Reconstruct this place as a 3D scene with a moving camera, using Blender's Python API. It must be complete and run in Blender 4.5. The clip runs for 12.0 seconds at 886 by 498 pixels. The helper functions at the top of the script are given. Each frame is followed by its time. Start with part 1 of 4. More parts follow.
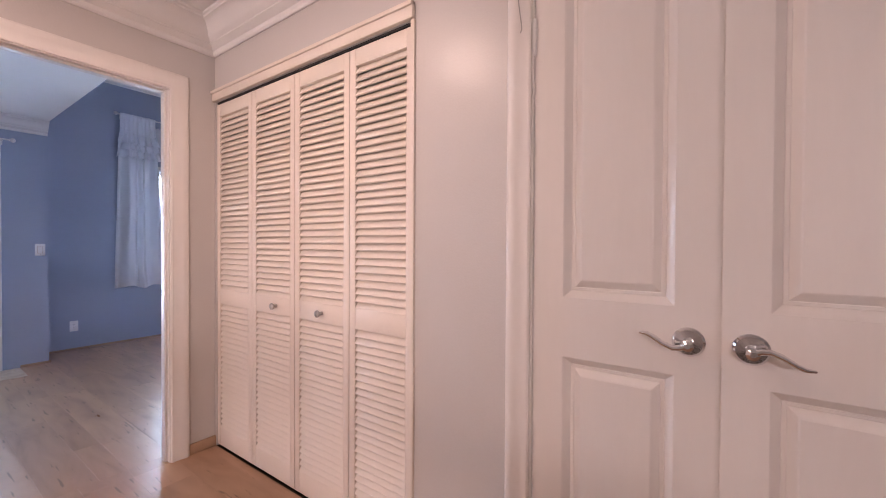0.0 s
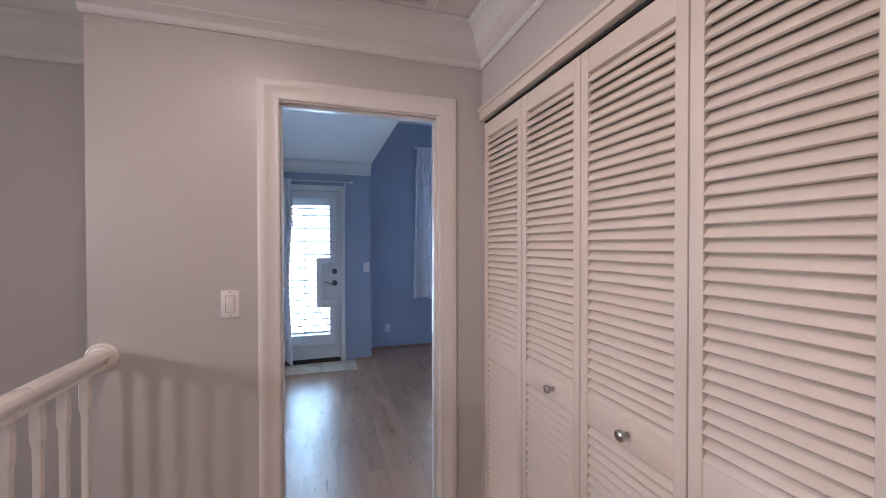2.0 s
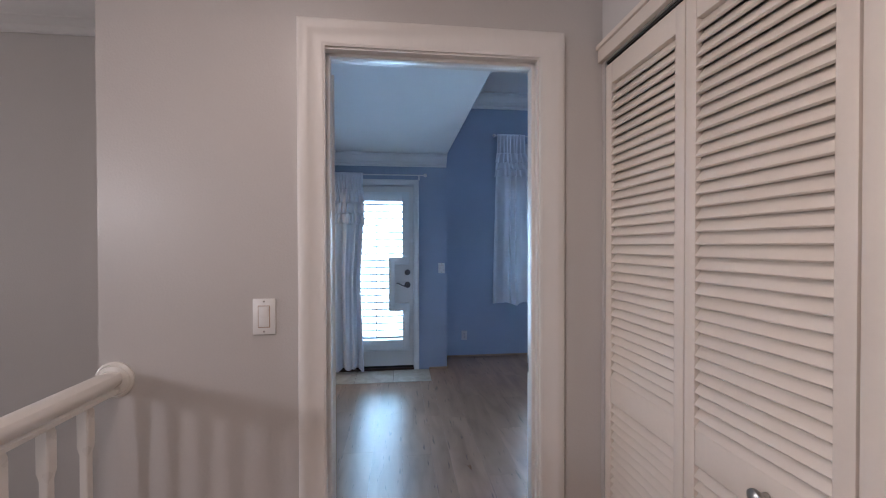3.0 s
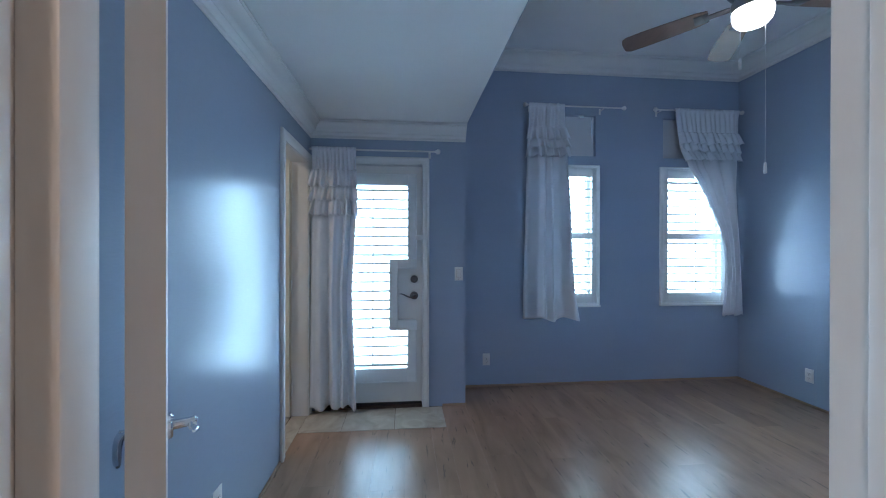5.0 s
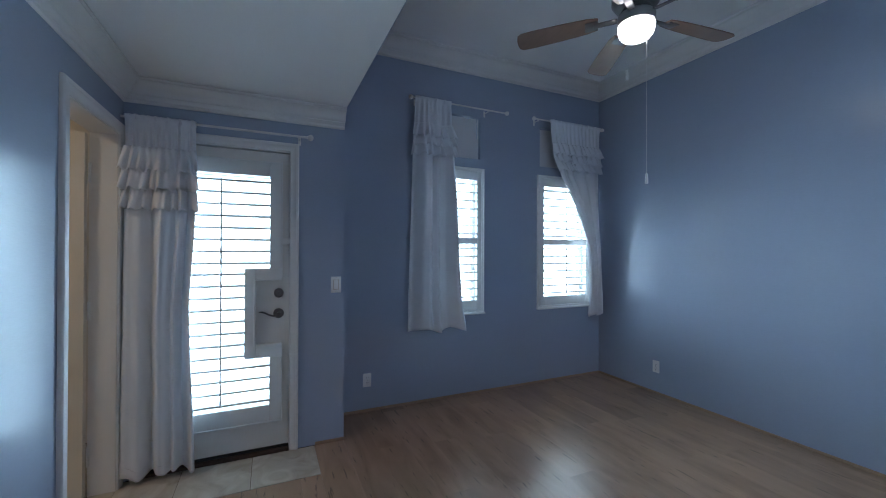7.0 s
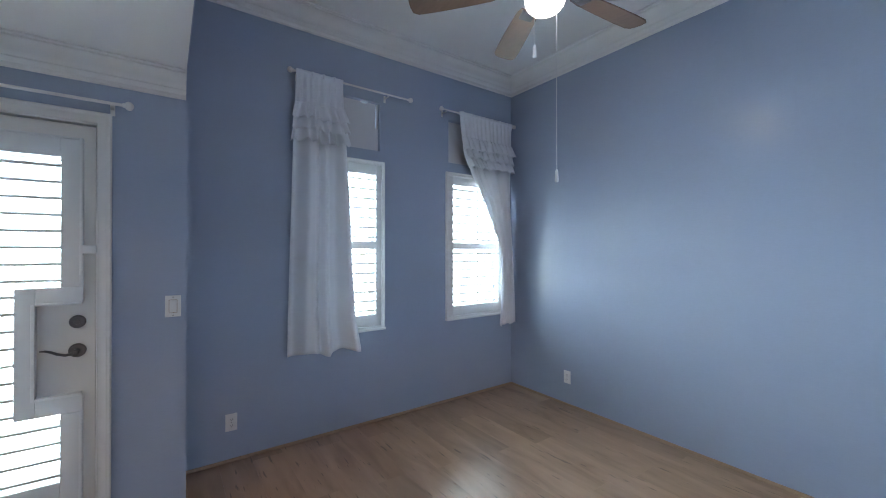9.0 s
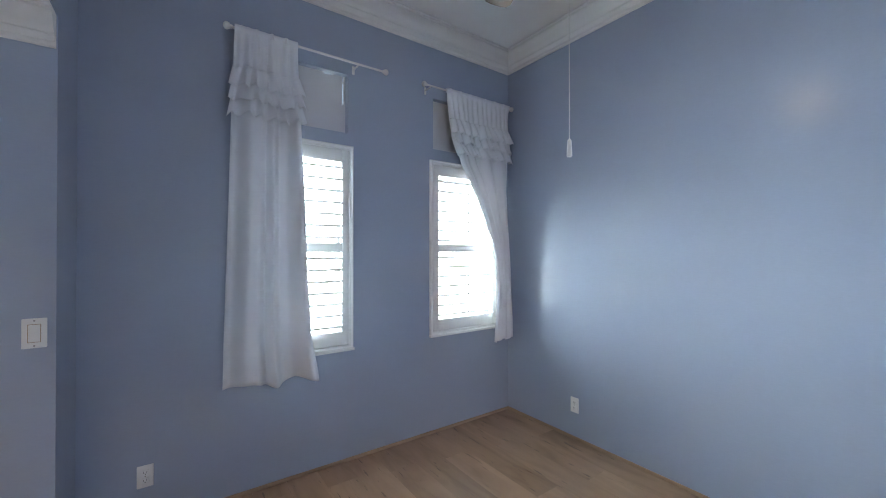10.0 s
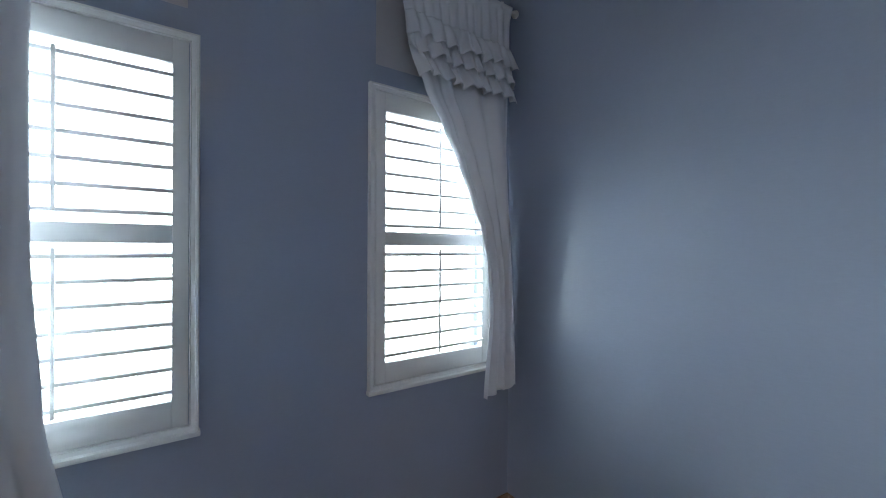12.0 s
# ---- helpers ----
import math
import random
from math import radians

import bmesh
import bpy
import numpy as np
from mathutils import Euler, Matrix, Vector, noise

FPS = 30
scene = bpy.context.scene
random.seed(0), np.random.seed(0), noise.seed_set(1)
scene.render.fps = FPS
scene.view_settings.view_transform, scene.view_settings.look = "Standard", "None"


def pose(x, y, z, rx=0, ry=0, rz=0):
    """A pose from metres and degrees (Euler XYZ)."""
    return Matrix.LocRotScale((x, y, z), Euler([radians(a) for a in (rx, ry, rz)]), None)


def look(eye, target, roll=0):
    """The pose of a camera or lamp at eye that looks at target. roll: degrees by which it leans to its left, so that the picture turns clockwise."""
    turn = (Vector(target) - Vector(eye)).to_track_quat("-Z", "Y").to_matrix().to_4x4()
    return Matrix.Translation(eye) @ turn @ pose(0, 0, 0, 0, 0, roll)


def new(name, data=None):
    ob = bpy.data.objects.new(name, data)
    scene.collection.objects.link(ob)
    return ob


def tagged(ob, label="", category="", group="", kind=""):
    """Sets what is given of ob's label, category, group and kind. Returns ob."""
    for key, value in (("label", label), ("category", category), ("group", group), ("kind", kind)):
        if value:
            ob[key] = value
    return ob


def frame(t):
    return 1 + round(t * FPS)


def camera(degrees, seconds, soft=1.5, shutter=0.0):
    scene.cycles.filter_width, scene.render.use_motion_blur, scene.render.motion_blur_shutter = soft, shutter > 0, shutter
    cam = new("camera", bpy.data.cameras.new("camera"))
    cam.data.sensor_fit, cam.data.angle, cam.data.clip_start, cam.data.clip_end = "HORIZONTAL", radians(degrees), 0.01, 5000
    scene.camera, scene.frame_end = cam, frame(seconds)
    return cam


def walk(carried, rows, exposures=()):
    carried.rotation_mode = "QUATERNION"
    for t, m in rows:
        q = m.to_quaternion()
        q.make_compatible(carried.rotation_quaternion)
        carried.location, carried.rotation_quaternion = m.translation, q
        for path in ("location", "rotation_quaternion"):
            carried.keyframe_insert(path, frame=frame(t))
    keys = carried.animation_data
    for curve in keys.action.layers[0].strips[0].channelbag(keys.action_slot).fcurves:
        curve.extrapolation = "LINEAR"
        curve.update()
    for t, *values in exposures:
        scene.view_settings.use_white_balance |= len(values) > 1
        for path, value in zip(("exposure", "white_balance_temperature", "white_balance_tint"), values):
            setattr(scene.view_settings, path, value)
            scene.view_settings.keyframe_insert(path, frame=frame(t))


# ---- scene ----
cam = camera(97.6, 12.0, soft=1.0)
PATH = [
    (0, (0.138, 0.342, 1.184), (-1.003, 1.985, 1.161), 0.3),
    (0.3, (0.095, 0.405, 1.245), (-1.218, 1.913, 1.232), 0.3),
    (0.5, (0.059, 0.415, 1.273), (-1.351, 1.833, 1.246), -0.0),
    (0.6, (0.044, 0.425, 1.293), (-1.414, 1.794, 1.279), 0.0),
    (1, (-0.076, 0.494, 1.381), (-1.726, 1.623, 1.355), -0.2),
    (1.1, (-0.102, 0.505, 1.388), (-1.79, 1.577, 1.382), 0.2),
    (1.5, (-0.233, 0.549, 1.4), (-2.032, 1.422, 1.375), -0.0),
    (2, (-0.447, 0.664, 1.387), (-2.353, 1.269, 1.364), -0.1),
    (2.5, (-0.686, 0.746, 1.364), (-2.653, 1.11, 1.345), -0.2),
    (3, (-0.958, 0.735, 1.369), (-2.945, 0.961, 1.348), -0.1),
    (3.2, (-1.055, 0.739, 1.368), (-3.047, 0.923, 1.354), -0.0),
    (4.8, (-1.878, 0.745, 1.327), (-3.871, 0.913, 1.328), 0.0),
    (5, (-1.978, 0.753, 1.328), (-3.969, 0.947, 1.324), 0.1),
    (5.5, (-2.163, 0.791, 1.312), (-4.139, 1.1, 1.315), 0.1),
    (6, (-2.317, 0.818, 1.331), (-4.264, 1.274, 1.335), 0.1),
    (6.5, (-2.376, 0.788, 1.354), (-4.275, 1.417, 1.362), 0.2),
    (7, (-2.388, 0.76, 1.357), (-4.211, 1.583, 1.366), 0.2),
    (7.5, (-2.389, 0.807, 1.355), (-4.13, 1.792, 1.365), 0.1),
    (7.7, (-2.403, 0.85, 1.365), (-4.112, 1.889, 1.372), 0.1),
    (9.5, (-2.907, 1.379, 1.418), (-4.536, 2.54, 1.426), 0.0),
    (10, (-3.102, 1.616, 1.427), (-4.731, 2.775, 1.439), -0.0),
    (10.2, (-3.149, 1.692, 1.427), (-4.764, 2.871, 1.437), 0.2),
    (10.5, (-3.343, 1.836, 1.418), (-4.982, 2.982, 1.434), -0.1),
    (11, (-3.593, 2.045, 1.404), (-5.24, 3.18, 1.424), -0.1),
    (11.5, (-3.806, 2.33, 1.391), (-5.455, 3.461, 1.411), -0.0),
    (12, (-4.029, 2.591, 1.409), (-5.678, 3.722, 1.405), 0.3),
]
EXPOSURES = [(0.0, 1.35, 6300, 30), (1.0, 1.1, 5900, 24), (2.5, 0.78, 5350, 13), (3.2, 0.7, 5300, 10), (4.8, 0.7, 5400, 8), (5.5, 0.6, 5500, 4), (6.5, 0.4, 5800, 8), (7.7, 0.25, 6150, 10), (9.5, 1.33, 6950, 13), (10.5, 1.35, 7300, 14), (11.2, 0.95, 7200, 14), (12.0, 0.35, 7000, 14)]
walk(cam, [(t, look(eye, target, roll)) for t, eye, target, roll in PATH], EXPOSURES)

# ---- world, sun and large lights ----
world = bpy.data.worlds.new("world")
scene.world = world
world.use_nodes = True
_n = world.node_tree.nodes
_sky = _n.new("ShaderNodeTexSky")
_sky.sky_type, _sky.sun_disc = "NISHITA", False
_sky.sun_elevation, _sky.sun_rotation = radians(48), radians(120)
_n["Background"].inputs["Strength"].default_value = 0.15
world.node_tree.links.new(_sky.outputs[0], _n["Background"].inputs[0])
sun = new("sun", bpy.data.lights.new("sun", "SUN"))
sun.data.energy, sun.data.angle, sun.data.color = 3.0, radians(0.5), (1.0, 0.95, 0.88)
sun.matrix_basis = look((6, 4, 9), (0, 0, 0))


def area(name, eye, target, w, h, watts, color, spread=180):
    """Window light: a rectangle in an opening."""
    lamp = new(name, bpy.data.lights.new(name, "AREA"))
    lamp.data.shape, lamp.data.size, lamp.data.size_y = "RECTANGLE", w, h
    lamp.data.energy, lamp.data.color, lamp.data.spread = watts, color, radians(spread)
    lamp.matrix_basis = look(eye, target)
    return lamp


DAY = (0.70, 0.88, 1.0)
WARM = (1.0, 0.82, 0.70)
area("door_daylight", (-5.36, 0.4885, 1.09), (-3.0, 0.4885, 1.09), 0.58, 1.52, 21.0, (0.62, 0.84, 1.0), 150)
area("window_daylight", (-5.812, 2.29, 1.455), (-3.0, 2.29, 1.455), 0.66, 1.31, 28.0, DAY, 118)
area("window_daylight", (-5.812, 3.655, 1.455), (-3.0, 3.655, 1.455), 0.66, 1.31, 35.0, DAY, 172)
area("transom_daylight", (-5.83, 2.29, 2.435), (-3.0, 2.29, 2.3), 0.64, 0.38, 0.9, DAY)
area("transom_daylight", (-5.83, 3.655, 2.435), (-3.0, 3.655, 2.3), 0.64, 0.38, 0.9, DAY)
area("stair_window_daylight", (-1.95, -5.42, 1.85), (-1.60, 1.4, 1.0), 1.1, 0.9, 40, WARM)
area("landing_window_daylight", (2.52, -3.30, 1.90), (-2.2, 0.3, 0.9), 0.34, 0.38, 26, WARM)
area("hall_ceiling_lamp", (-1.2, 0.35, 2.395), (-1.2, 0.35, 0), 0.26, 0.26, 6.2, (1.0, 0.72, 0.54))
area("bathroom_ceiling_lamp", (-4.4, -1.1, 2.385), (-4.4, -1.1, 0), 0.28, 0.28, 6.5, (1.0, 0.80, 0.58))


# ---- materials ----
def nodes_of(name):
    m = bpy.data.materials.new(name)
    m.use_nodes = True
    t = m.node_tree
    return m, t, t.nodes["Principled BSDF"]


def mat(name, base, rough=0.5, metal=0.0, vary=0.06, scale=3.0, grain=60.0, bump=0.05, depth=0.002, stretch=(1, 1, 1), spec=0.5, rvary=0.08):
    """A surface with soft stains at one scale and fine grain and relief at another."""
    m, t, p = nodes_of(name)
    link = t.links.new
    co = t.nodes.new("ShaderNodeTexCoord")
    mp = t.nodes.new("ShaderNodeMapping")
    mp.inputs["Scale"].default_value = stretch
    link(co.outputs["Object"], mp.inputs["Vector"])
    big = t.nodes.new("ShaderNodeTexNoise")
    big.inputs["Scale"].default_value, big.inputs["Detail"].default_value = scale, 5
    fine = t.nodes.new("ShaderNodeTexNoise")
    fine.inputs["Scale"].default_value, fine.inputs["Detail"].default_value = grain, 3
    link(mp.outputs[0], big.inputs["Vector"]), link(mp.outputs[0], fine.inputs["Vector"])
    mixed = t.nodes.new("ShaderNodeMath")
    mixed.operation = "MULTIPLY_ADD"
    link(fine.outputs["Fac"], mixed.inputs[0])
    mixed.inputs[1].default_value = 0.35
    link(big.outputs["Fac"], mixed.inputs[2])
    ramp = t.nodes.new("ShaderNodeValToRGB")
    ramp.color_ramp.elements[0].position, ramp.color_ramp.elements[1].position = 0.4, 0.95
    ramp.color_ramp.elements[0].color = (*[c * (1 - vary) for c in base], 1)
    ramp.color_ramp.elements[1].color = (*[min(1, c * (1 + vary)) for c in base], 1)
    link(mixed.outputs[0], ramp.inputs[0]), link(ramp.outputs[0], p.inputs["Base Color"])
    rr = t.nodes.new("ShaderNodeMapRange")
    rr.inputs["To Min"].default_value, rr.inputs["To Max"].default_value = max(0.02, rough - rvary), rough + rvary
    link(big.outputs["Fac"], rr.inputs["Value"]), link(rr.outputs[0], p.inputs["Roughness"])
    p.inputs["Metallic"].default_value, p.inputs["Specular IOR Level"].default_value = metal, spec
    if bump:
        b = t.nodes.new("ShaderNodeBump")
        b.inputs["Strength"].default_value, b.inputs["Distance"].default_value = bump, depth
        link(fine.outputs["Fac"], b.inputs["Height"]), link(b.outputs[0], p.inputs["Normal"])
    return m


BLUE = mat("blue_satin_paint", (0.37, 0.425, 0.54), 0.38, vary=0.05, scale=1.2, grain=110, bump=0.3, depth=0.0015, stretch=(0.35, 0.35, 1.5), spec=0.12)
GREY = mat("warm_grey_satin_paint", (0.585, 0.56, 0.535), 0.42, vary=0.04, scale=1.5, grain=150, bump=0.38, depth=0.0018)
CEIL = mat("flat_ceiling_paint", (0.88, 0.88, 0.87), 0.8, vary=0.03, scale=1.5, grain=90, bump=0.15)
TRIM = mat("white_trim_paint", (0.80, 0.79, 0.77), 0.38, vary=0.03, scale=4, grain=50, bump=0.06)
DOORW = mat("white_door_enamel", (0.80, 0.77, 0.73), 0.37, vary=0.03, scale=5, grain=(70), bump=0.10, stretch=(1, 1, 0.15))
CREAM = mat("cream_door_enamel", (0.74, 0.68, 0.58), 0.36, vary=0.04, scale=4, grain=70, bump=0.08, stretch=(1, 1, 0.15))
LOUVRE = mat("white_louvre_paint", (0.76, 0.685, 0.60), 0.42, vary=0.04, scale=6, grain=90, bump=0.12)
SHUTTER = mat("white_shutter_lacquer", (0.80, 0.80, 0.79), 0.35, vary=0.02, scale=6, grain=60, bump=0.04)
PLASTIC = mat("white_switch_plastic", (0.82, 0.81, 0.79), 0.3, vary=0.02, bump=0)
# Near black for shade in the header gap and socket slots, and for rubber.
DARK = mat("recess_shade_black_rubber", (0.03, 0.03, 0.03), 0.8, vary=0.1)
CHROME = mat("polished_chrome", (0.75, 0.75, 0.76), 0.12, 1.0, vary=0.05, rvary=0.05, bump=0)
BRONZE = mat("pewter_metal", (0.16, 0.15, 0.15), 0.3, 0.9, vary=0.1, bump=0)
NICKEL = mat("brushed_nickel", (0.45, 0.44, 0.42), 0.3, 1.0, vary=0.05, bump=0)
STEEL = mat("dull_steel", (0.35, 0.33, 0.31), 0.4, 1.0, vary=0.1, bump=0)
SILL = mat("dark_stained_sill", (0.06, 0.035, 0.025), 0.4, vary=0.25, scale=8, grain=60, stretch=(1, 0.1, 1))
SHOE = mat("tan_wood_shoe_mould", (0.42, 0.28, 0.18), 0.5, vary=0.15, scale=4, grain=60)
BOARD = mat("grey_foam_board", (0.66, 0.66, 0.69), 0.7, vary=0.03, bump=0.05)
RAILW = mat("white_rail_enamel", (0.80, 0.77, 0.72), 0.28, vary=0.03, scale=5, grain=50, bump=0.06)
FANBLADE = mat("walnut_fan_blade", (0.20, 0.125, 0.09), 0.4, vary=0.25, scale=5, grain=60, stretch=(0.2, 1, 1))
VENTM = mat("tan_grille_enamel", (0.52, 0.44, 0.36), 0.5, vary=0.05)
FILTER = mat("grey_air_filter", (0.24, 0.19, 0.15), 0.9, vary=0.15, grain=120)
STUCCO = mat("pale_stucco", (0.62, 0.58, 0.52), 0.85, vary=0.06, scale=2, grain=40, bump=0.4)
GRASS = mat("lawn", (0.07, 0.10, 0.035), 0.9, vary=0.3, scale=0.8, grain=14, bump=0.6, depth=0.05)
LEAF = mat("green_foliage", (0.07, 0.115, 0.04), 0.6, vary=0.35, scale=2, grain=20)
BARK = mat("brown_bark", (0.12, 0.085, 0.06), 0.9, vary=0.3, scale=4, grain=30, bump=0.6, depth=0.02)


def satin(m, weight, rough):
    p = m.node_tree.nodes["Principled BSDF"]
    p.inputs["Coat Weight"].default_value, p.inputs["Coat Roughness"].default_value = weight, rough


satin(BLUE, 0.58, 0.21)
satin(GREY, 0.35, 0.28)


def cloth_mat():
    m, t, p = nodes_of("white_cotton_voile")
    link = t.links.new
    co = t.nodes.new("ShaderNodeTexCoord")
    weave = t.nodes.new("ShaderNodeTexNoise")
    weave.inputs["Scale"].default_value = 420
    fold = t.nodes.new("ShaderNodeTexNoise")
    fold.inputs["Scale"].default_value, fold.inputs["Detail"].default_value = 5, 4
    link(co.outputs["Object"], weave.inputs["Vector"]), link(co.outputs["Object"], fold.inputs["Vector"])
    ramp = t.nodes.new("ShaderNodeValToRGB")
    ramp.color_ramp.elements[0].color, ramp.color_ramp.elements[1].color = (0.80, 0.825, 0.88, 1), (0.88, 0.90, 0.94, 1)
    link(fold.outputs["Fac"], ramp.inputs[0])
    add = t.nodes.new("ShaderNodeMath")
    add.operation = "MULTIPLY_ADD"
    link(weave.outputs["Fac"], add.inputs[0])
    add.inputs[1].default_value = 0.15
    link(fold.outputs["Fac"], add.inputs[2])
    b = t.nodes.new("ShaderNodeBump")
    b.inputs["Strength"].default_value, b.inputs["Distance"].default_value = 0.35, 0.01
    link(add.outputs[0], b.inputs["Height"])
    link(ramp.outputs[0], p.inputs["Base Color"]), link(b.outputs[0], p.inputs["Normal"])
    p.inputs["Roughness"].default_value = 0.9
    p.inputs["Sheen Weight"].default_value = 0.2
    tr = t.nodes.new("ShaderNodeBsdfTranslucent")
    link(ramp.outputs[0], tr.inputs["Color"]), link(b.outputs[0], tr.inputs["Normal"])
    mix = t.nodes.new("ShaderNodeMixShader")
    mix.inputs[0].default_value = 0.07
    link(p.outputs[0], mix.inputs[1]), link(tr.outputs[0], mix.inputs[2])
    link(mix.outputs[0], t.nodes["Material Output"].inputs[0])
    return m


def plank_mat():
    """Grey-brown laminate: each board has its own tone and grain, with dark cracks and knots."""
    m, t, p = nodes_of("grey_brown_laminate")
    link = t.links.new
    co, info = t.nodes.new("ShaderNodeTexCoord"), t.nodes.new("ShaderNodeObjectInfo")
    off = t.nodes.new("ShaderNodeVectorMath")
    off.operation = "MULTIPLY_ADD"
    link(info.outputs["Random"], off.inputs[0])
    off.inputs[1].default_value = (37, 91, 13)
    link(co.outputs["Object"], off.inputs[2])
    mp = t.nodes.new("ShaderNodeMapping")
    mp.inputs["Scale"].default_value = (0.9, 4.5, 4.5)
    link(off.outputs[0], mp.inputs["Vector"])
    grain = t.nodes.new("ShaderNodeTexNoise")
    grain.inputs["Scale"].default_value, grain.inputs["Detail"].default_value, grain.inputs["Distortion"].default_value = 2.0, 7, 0.8
    link(mp.outputs[0], grain.inputs["Vector"])
    ramp = t.nodes.new("ShaderNodeValToRGB")
    e = ramp.color_ramp.elements
    e[0].position, e[0].color = 0.25, (0.275, 0.158, 0.096, 1)
    e[1].position, e[1].color = 0.75, (0.47, 0.292, 0.188, 1)
    mid = e.new(0.45)
    mid.color = (0.373, 0.227, 0.141, 1)
    link(grain.outputs["Fac"], ramp.inputs[0])
    tone = t.nodes.new("ShaderNodeMapRange")
    tone.inputs["To Min"].default_value, tone.inputs["To Max"].default_value = 0.90, 1.09
    link(info.outputs["Random"], tone.inputs["Value"])
    hsv = t.nodes.new("ShaderNodeHueSaturation")
    link(ramp.outputs[0], hsv.inputs["Color"]), link(tone.outputs[0], hsv.inputs["Value"])
    streak = t.nodes.new("ShaderNodeTexNoise")
    streak.inputs["Scale"].default_value, streak.inputs["Detail"].default_value = 4.5, 5
    mp2 = t.nodes.new("ShaderNodeMapping")
    mp2.inputs["Scale"].default_value = (1.3, 10, 10)
    link(off.outputs[0], mp2.inputs["Vector"]), link(mp2.outputs[0], streak.inputs["Vector"])
    cut = t.nodes.new("ShaderNodeMapRange")
    cut.inputs["From Min"].default_value, cut.inputs["From Max"].default_value = 0.645, 0.685
    link(streak.outputs["Fac"], cut.inputs["Value"])
    dark = t.nodes.new("ShaderNodeMix")
    dark.data_type = "RGBA"
    dark.inputs["B"].default_value = (0.07, 0.045, 0.03, 1)
    half = t.nodes.new("ShaderNodeMath")
    half.operation = "MULTIPLY"
    half.inputs[1].default_value = 0.6
    link(cut.outputs[0], half.inputs[0])
    link(half.outputs[0], dark.inputs["Factor"]), link(hsv.outputs[0], dark.inputs["A"])
    link(dark.outputs["Result"], p.inputs["Base Color"])
    rr = t.nodes.new("ShaderNodeMapRange")
    rr.inputs["To Min"].default_value, rr.inputs["To Max"].default_value = 0.25, 0.34
    link(grain.outputs["Fac"], rr.inputs["Value"]), link(rr.outputs[0], p.inputs["Roughness"])
    b = t.nodes.new("ShaderNodeBump")
    b.inputs["Strength"].default_value, b.inputs["Distance"].default_value = 0.12, 0.002
    link(grain.outputs["Fac"], b.inputs["Height"]), link(b.outputs[0], p.inputs["Normal"])
    return m


def tile_mat():
    m, t, p = nodes_of("cream_marble_tile")
    link = t.links.new
    co, info = t.nodes.new("ShaderNodeTexCoord"), t.nodes.new("ShaderNodeObjectInfo")
    off = t.nodes.new("ShaderNodeVectorMath")
    off.operation = "MULTIPLY_ADD"
    link(info.outputs["Random"], off.inputs[0])
    off.inputs[1].default_value = (17, 31, 7)
    link(co.outputs["Object"], off.inputs[2])
    cloud = t.nodes.new("ShaderNodeTexNoise")
    cloud.inputs["Scale"].default_value, cloud.inputs["Detail"].default_value, cloud.inputs["Distortion"].default_value = 5, 8, 1.5
    link(off.outputs[0], cloud.inputs["Vector"])
    ramp = t.nodes.new("ShaderNodeValToRGB")
    e = ramp.color_ramp.elements
    e[0].position, e[0].color = 0.3, (0.40, 0.33, 0.25, 1)
    e[1].position, e[1].color = 0.65, (0.62, 0.57, 0.49, 1)
    link(cloud.outputs["Fac"], ramp.inputs[0]), link(ramp.outputs[0], p.inputs["Base Color"])
    p.inputs["Roughness"].default_value = 0.3
    return m


def glow_mat(name, color, strength):
    m, t, p = nodes_of(name)
    p.inputs["Base Color"].default_value = (*color, 1)
    p.inputs["Emission Color"].default_value = (*color, 1)
    p.inputs["Emission Strength"].default_value = strength
    p.inputs["Roughness"].default_value = 0.25
    return m


def glass_mat():
    m, t, p = nodes_of("clear_pane_glass")
    p.inputs["Base Color"].default_value = (0.95, 1.0, 0.99, 1)
    p.inputs["Transmission Weight"].default_value, p.inputs["Roughness"].default_value, p.inputs["IOR"].default_value = 1, 0, 1.45
    return m


CLOTH, PLANK, TILE, GLASS = cloth_mat(), plank_mat(), tile_mat(), glass_mat()
GLOBE = glow_mat("lit_opal_glass", (1.0, 0.95, 0.92), 8.0)
GROUT = mat("brown_grout", (0.22, 0.17, 0.13), 0.9, vary=0.1)
UNDER = mat("dark_underlay", (0.05, 0.04, 0.03), 0.9, vary=0.1)


# ---- mesh helpers ----
def thing(name, at, label, category, group="", kind=""):
    ob = new(name)
    ob.matrix_basis = Matrix.Translation(at)
    ob.empty_display_size = 0.05
    return tagged(ob, label, category, group, kind)


def smooth_by_angle(mesh, degrees=35):
    mesh.polygons.foreach_set("use_smooth", [True] * len(mesh.polygons))
    mesh.set_sharp_from_angle(angle=radians(degrees))


def mesh_of(name, bm, material, smooth=True):
    bmesh.ops.recalc_face_normals(bm, faces=bm.faces)
    me = bpy.data.meshes.new(name)
    bm.to_mesh(me)
    bm.free()
    me.materials.append(material)
    if smooth:
        smooth_by_angle(me)
    return me


def part(name, bm, material, parent=None, label="", smooth=True):
    """Links a bmesh, given in world places, as one mesh object under a thing or a part."""
    ob = new(name, mesh_of(name, bm, material, smooth) if isinstance(bm, bmesh.types.BMesh) else bm)
    if parent is not None:
        ob.parent = parent
        if parent.parent is None:
            ob.matrix_parent_inverse = parent.matrix_basis.inverted()
    if label:
        ob["label"] = label
    return ob


def structure(name, bm, material, label="", category=""):
    return tagged(part(name, bm, material), label, category, "", "structure")


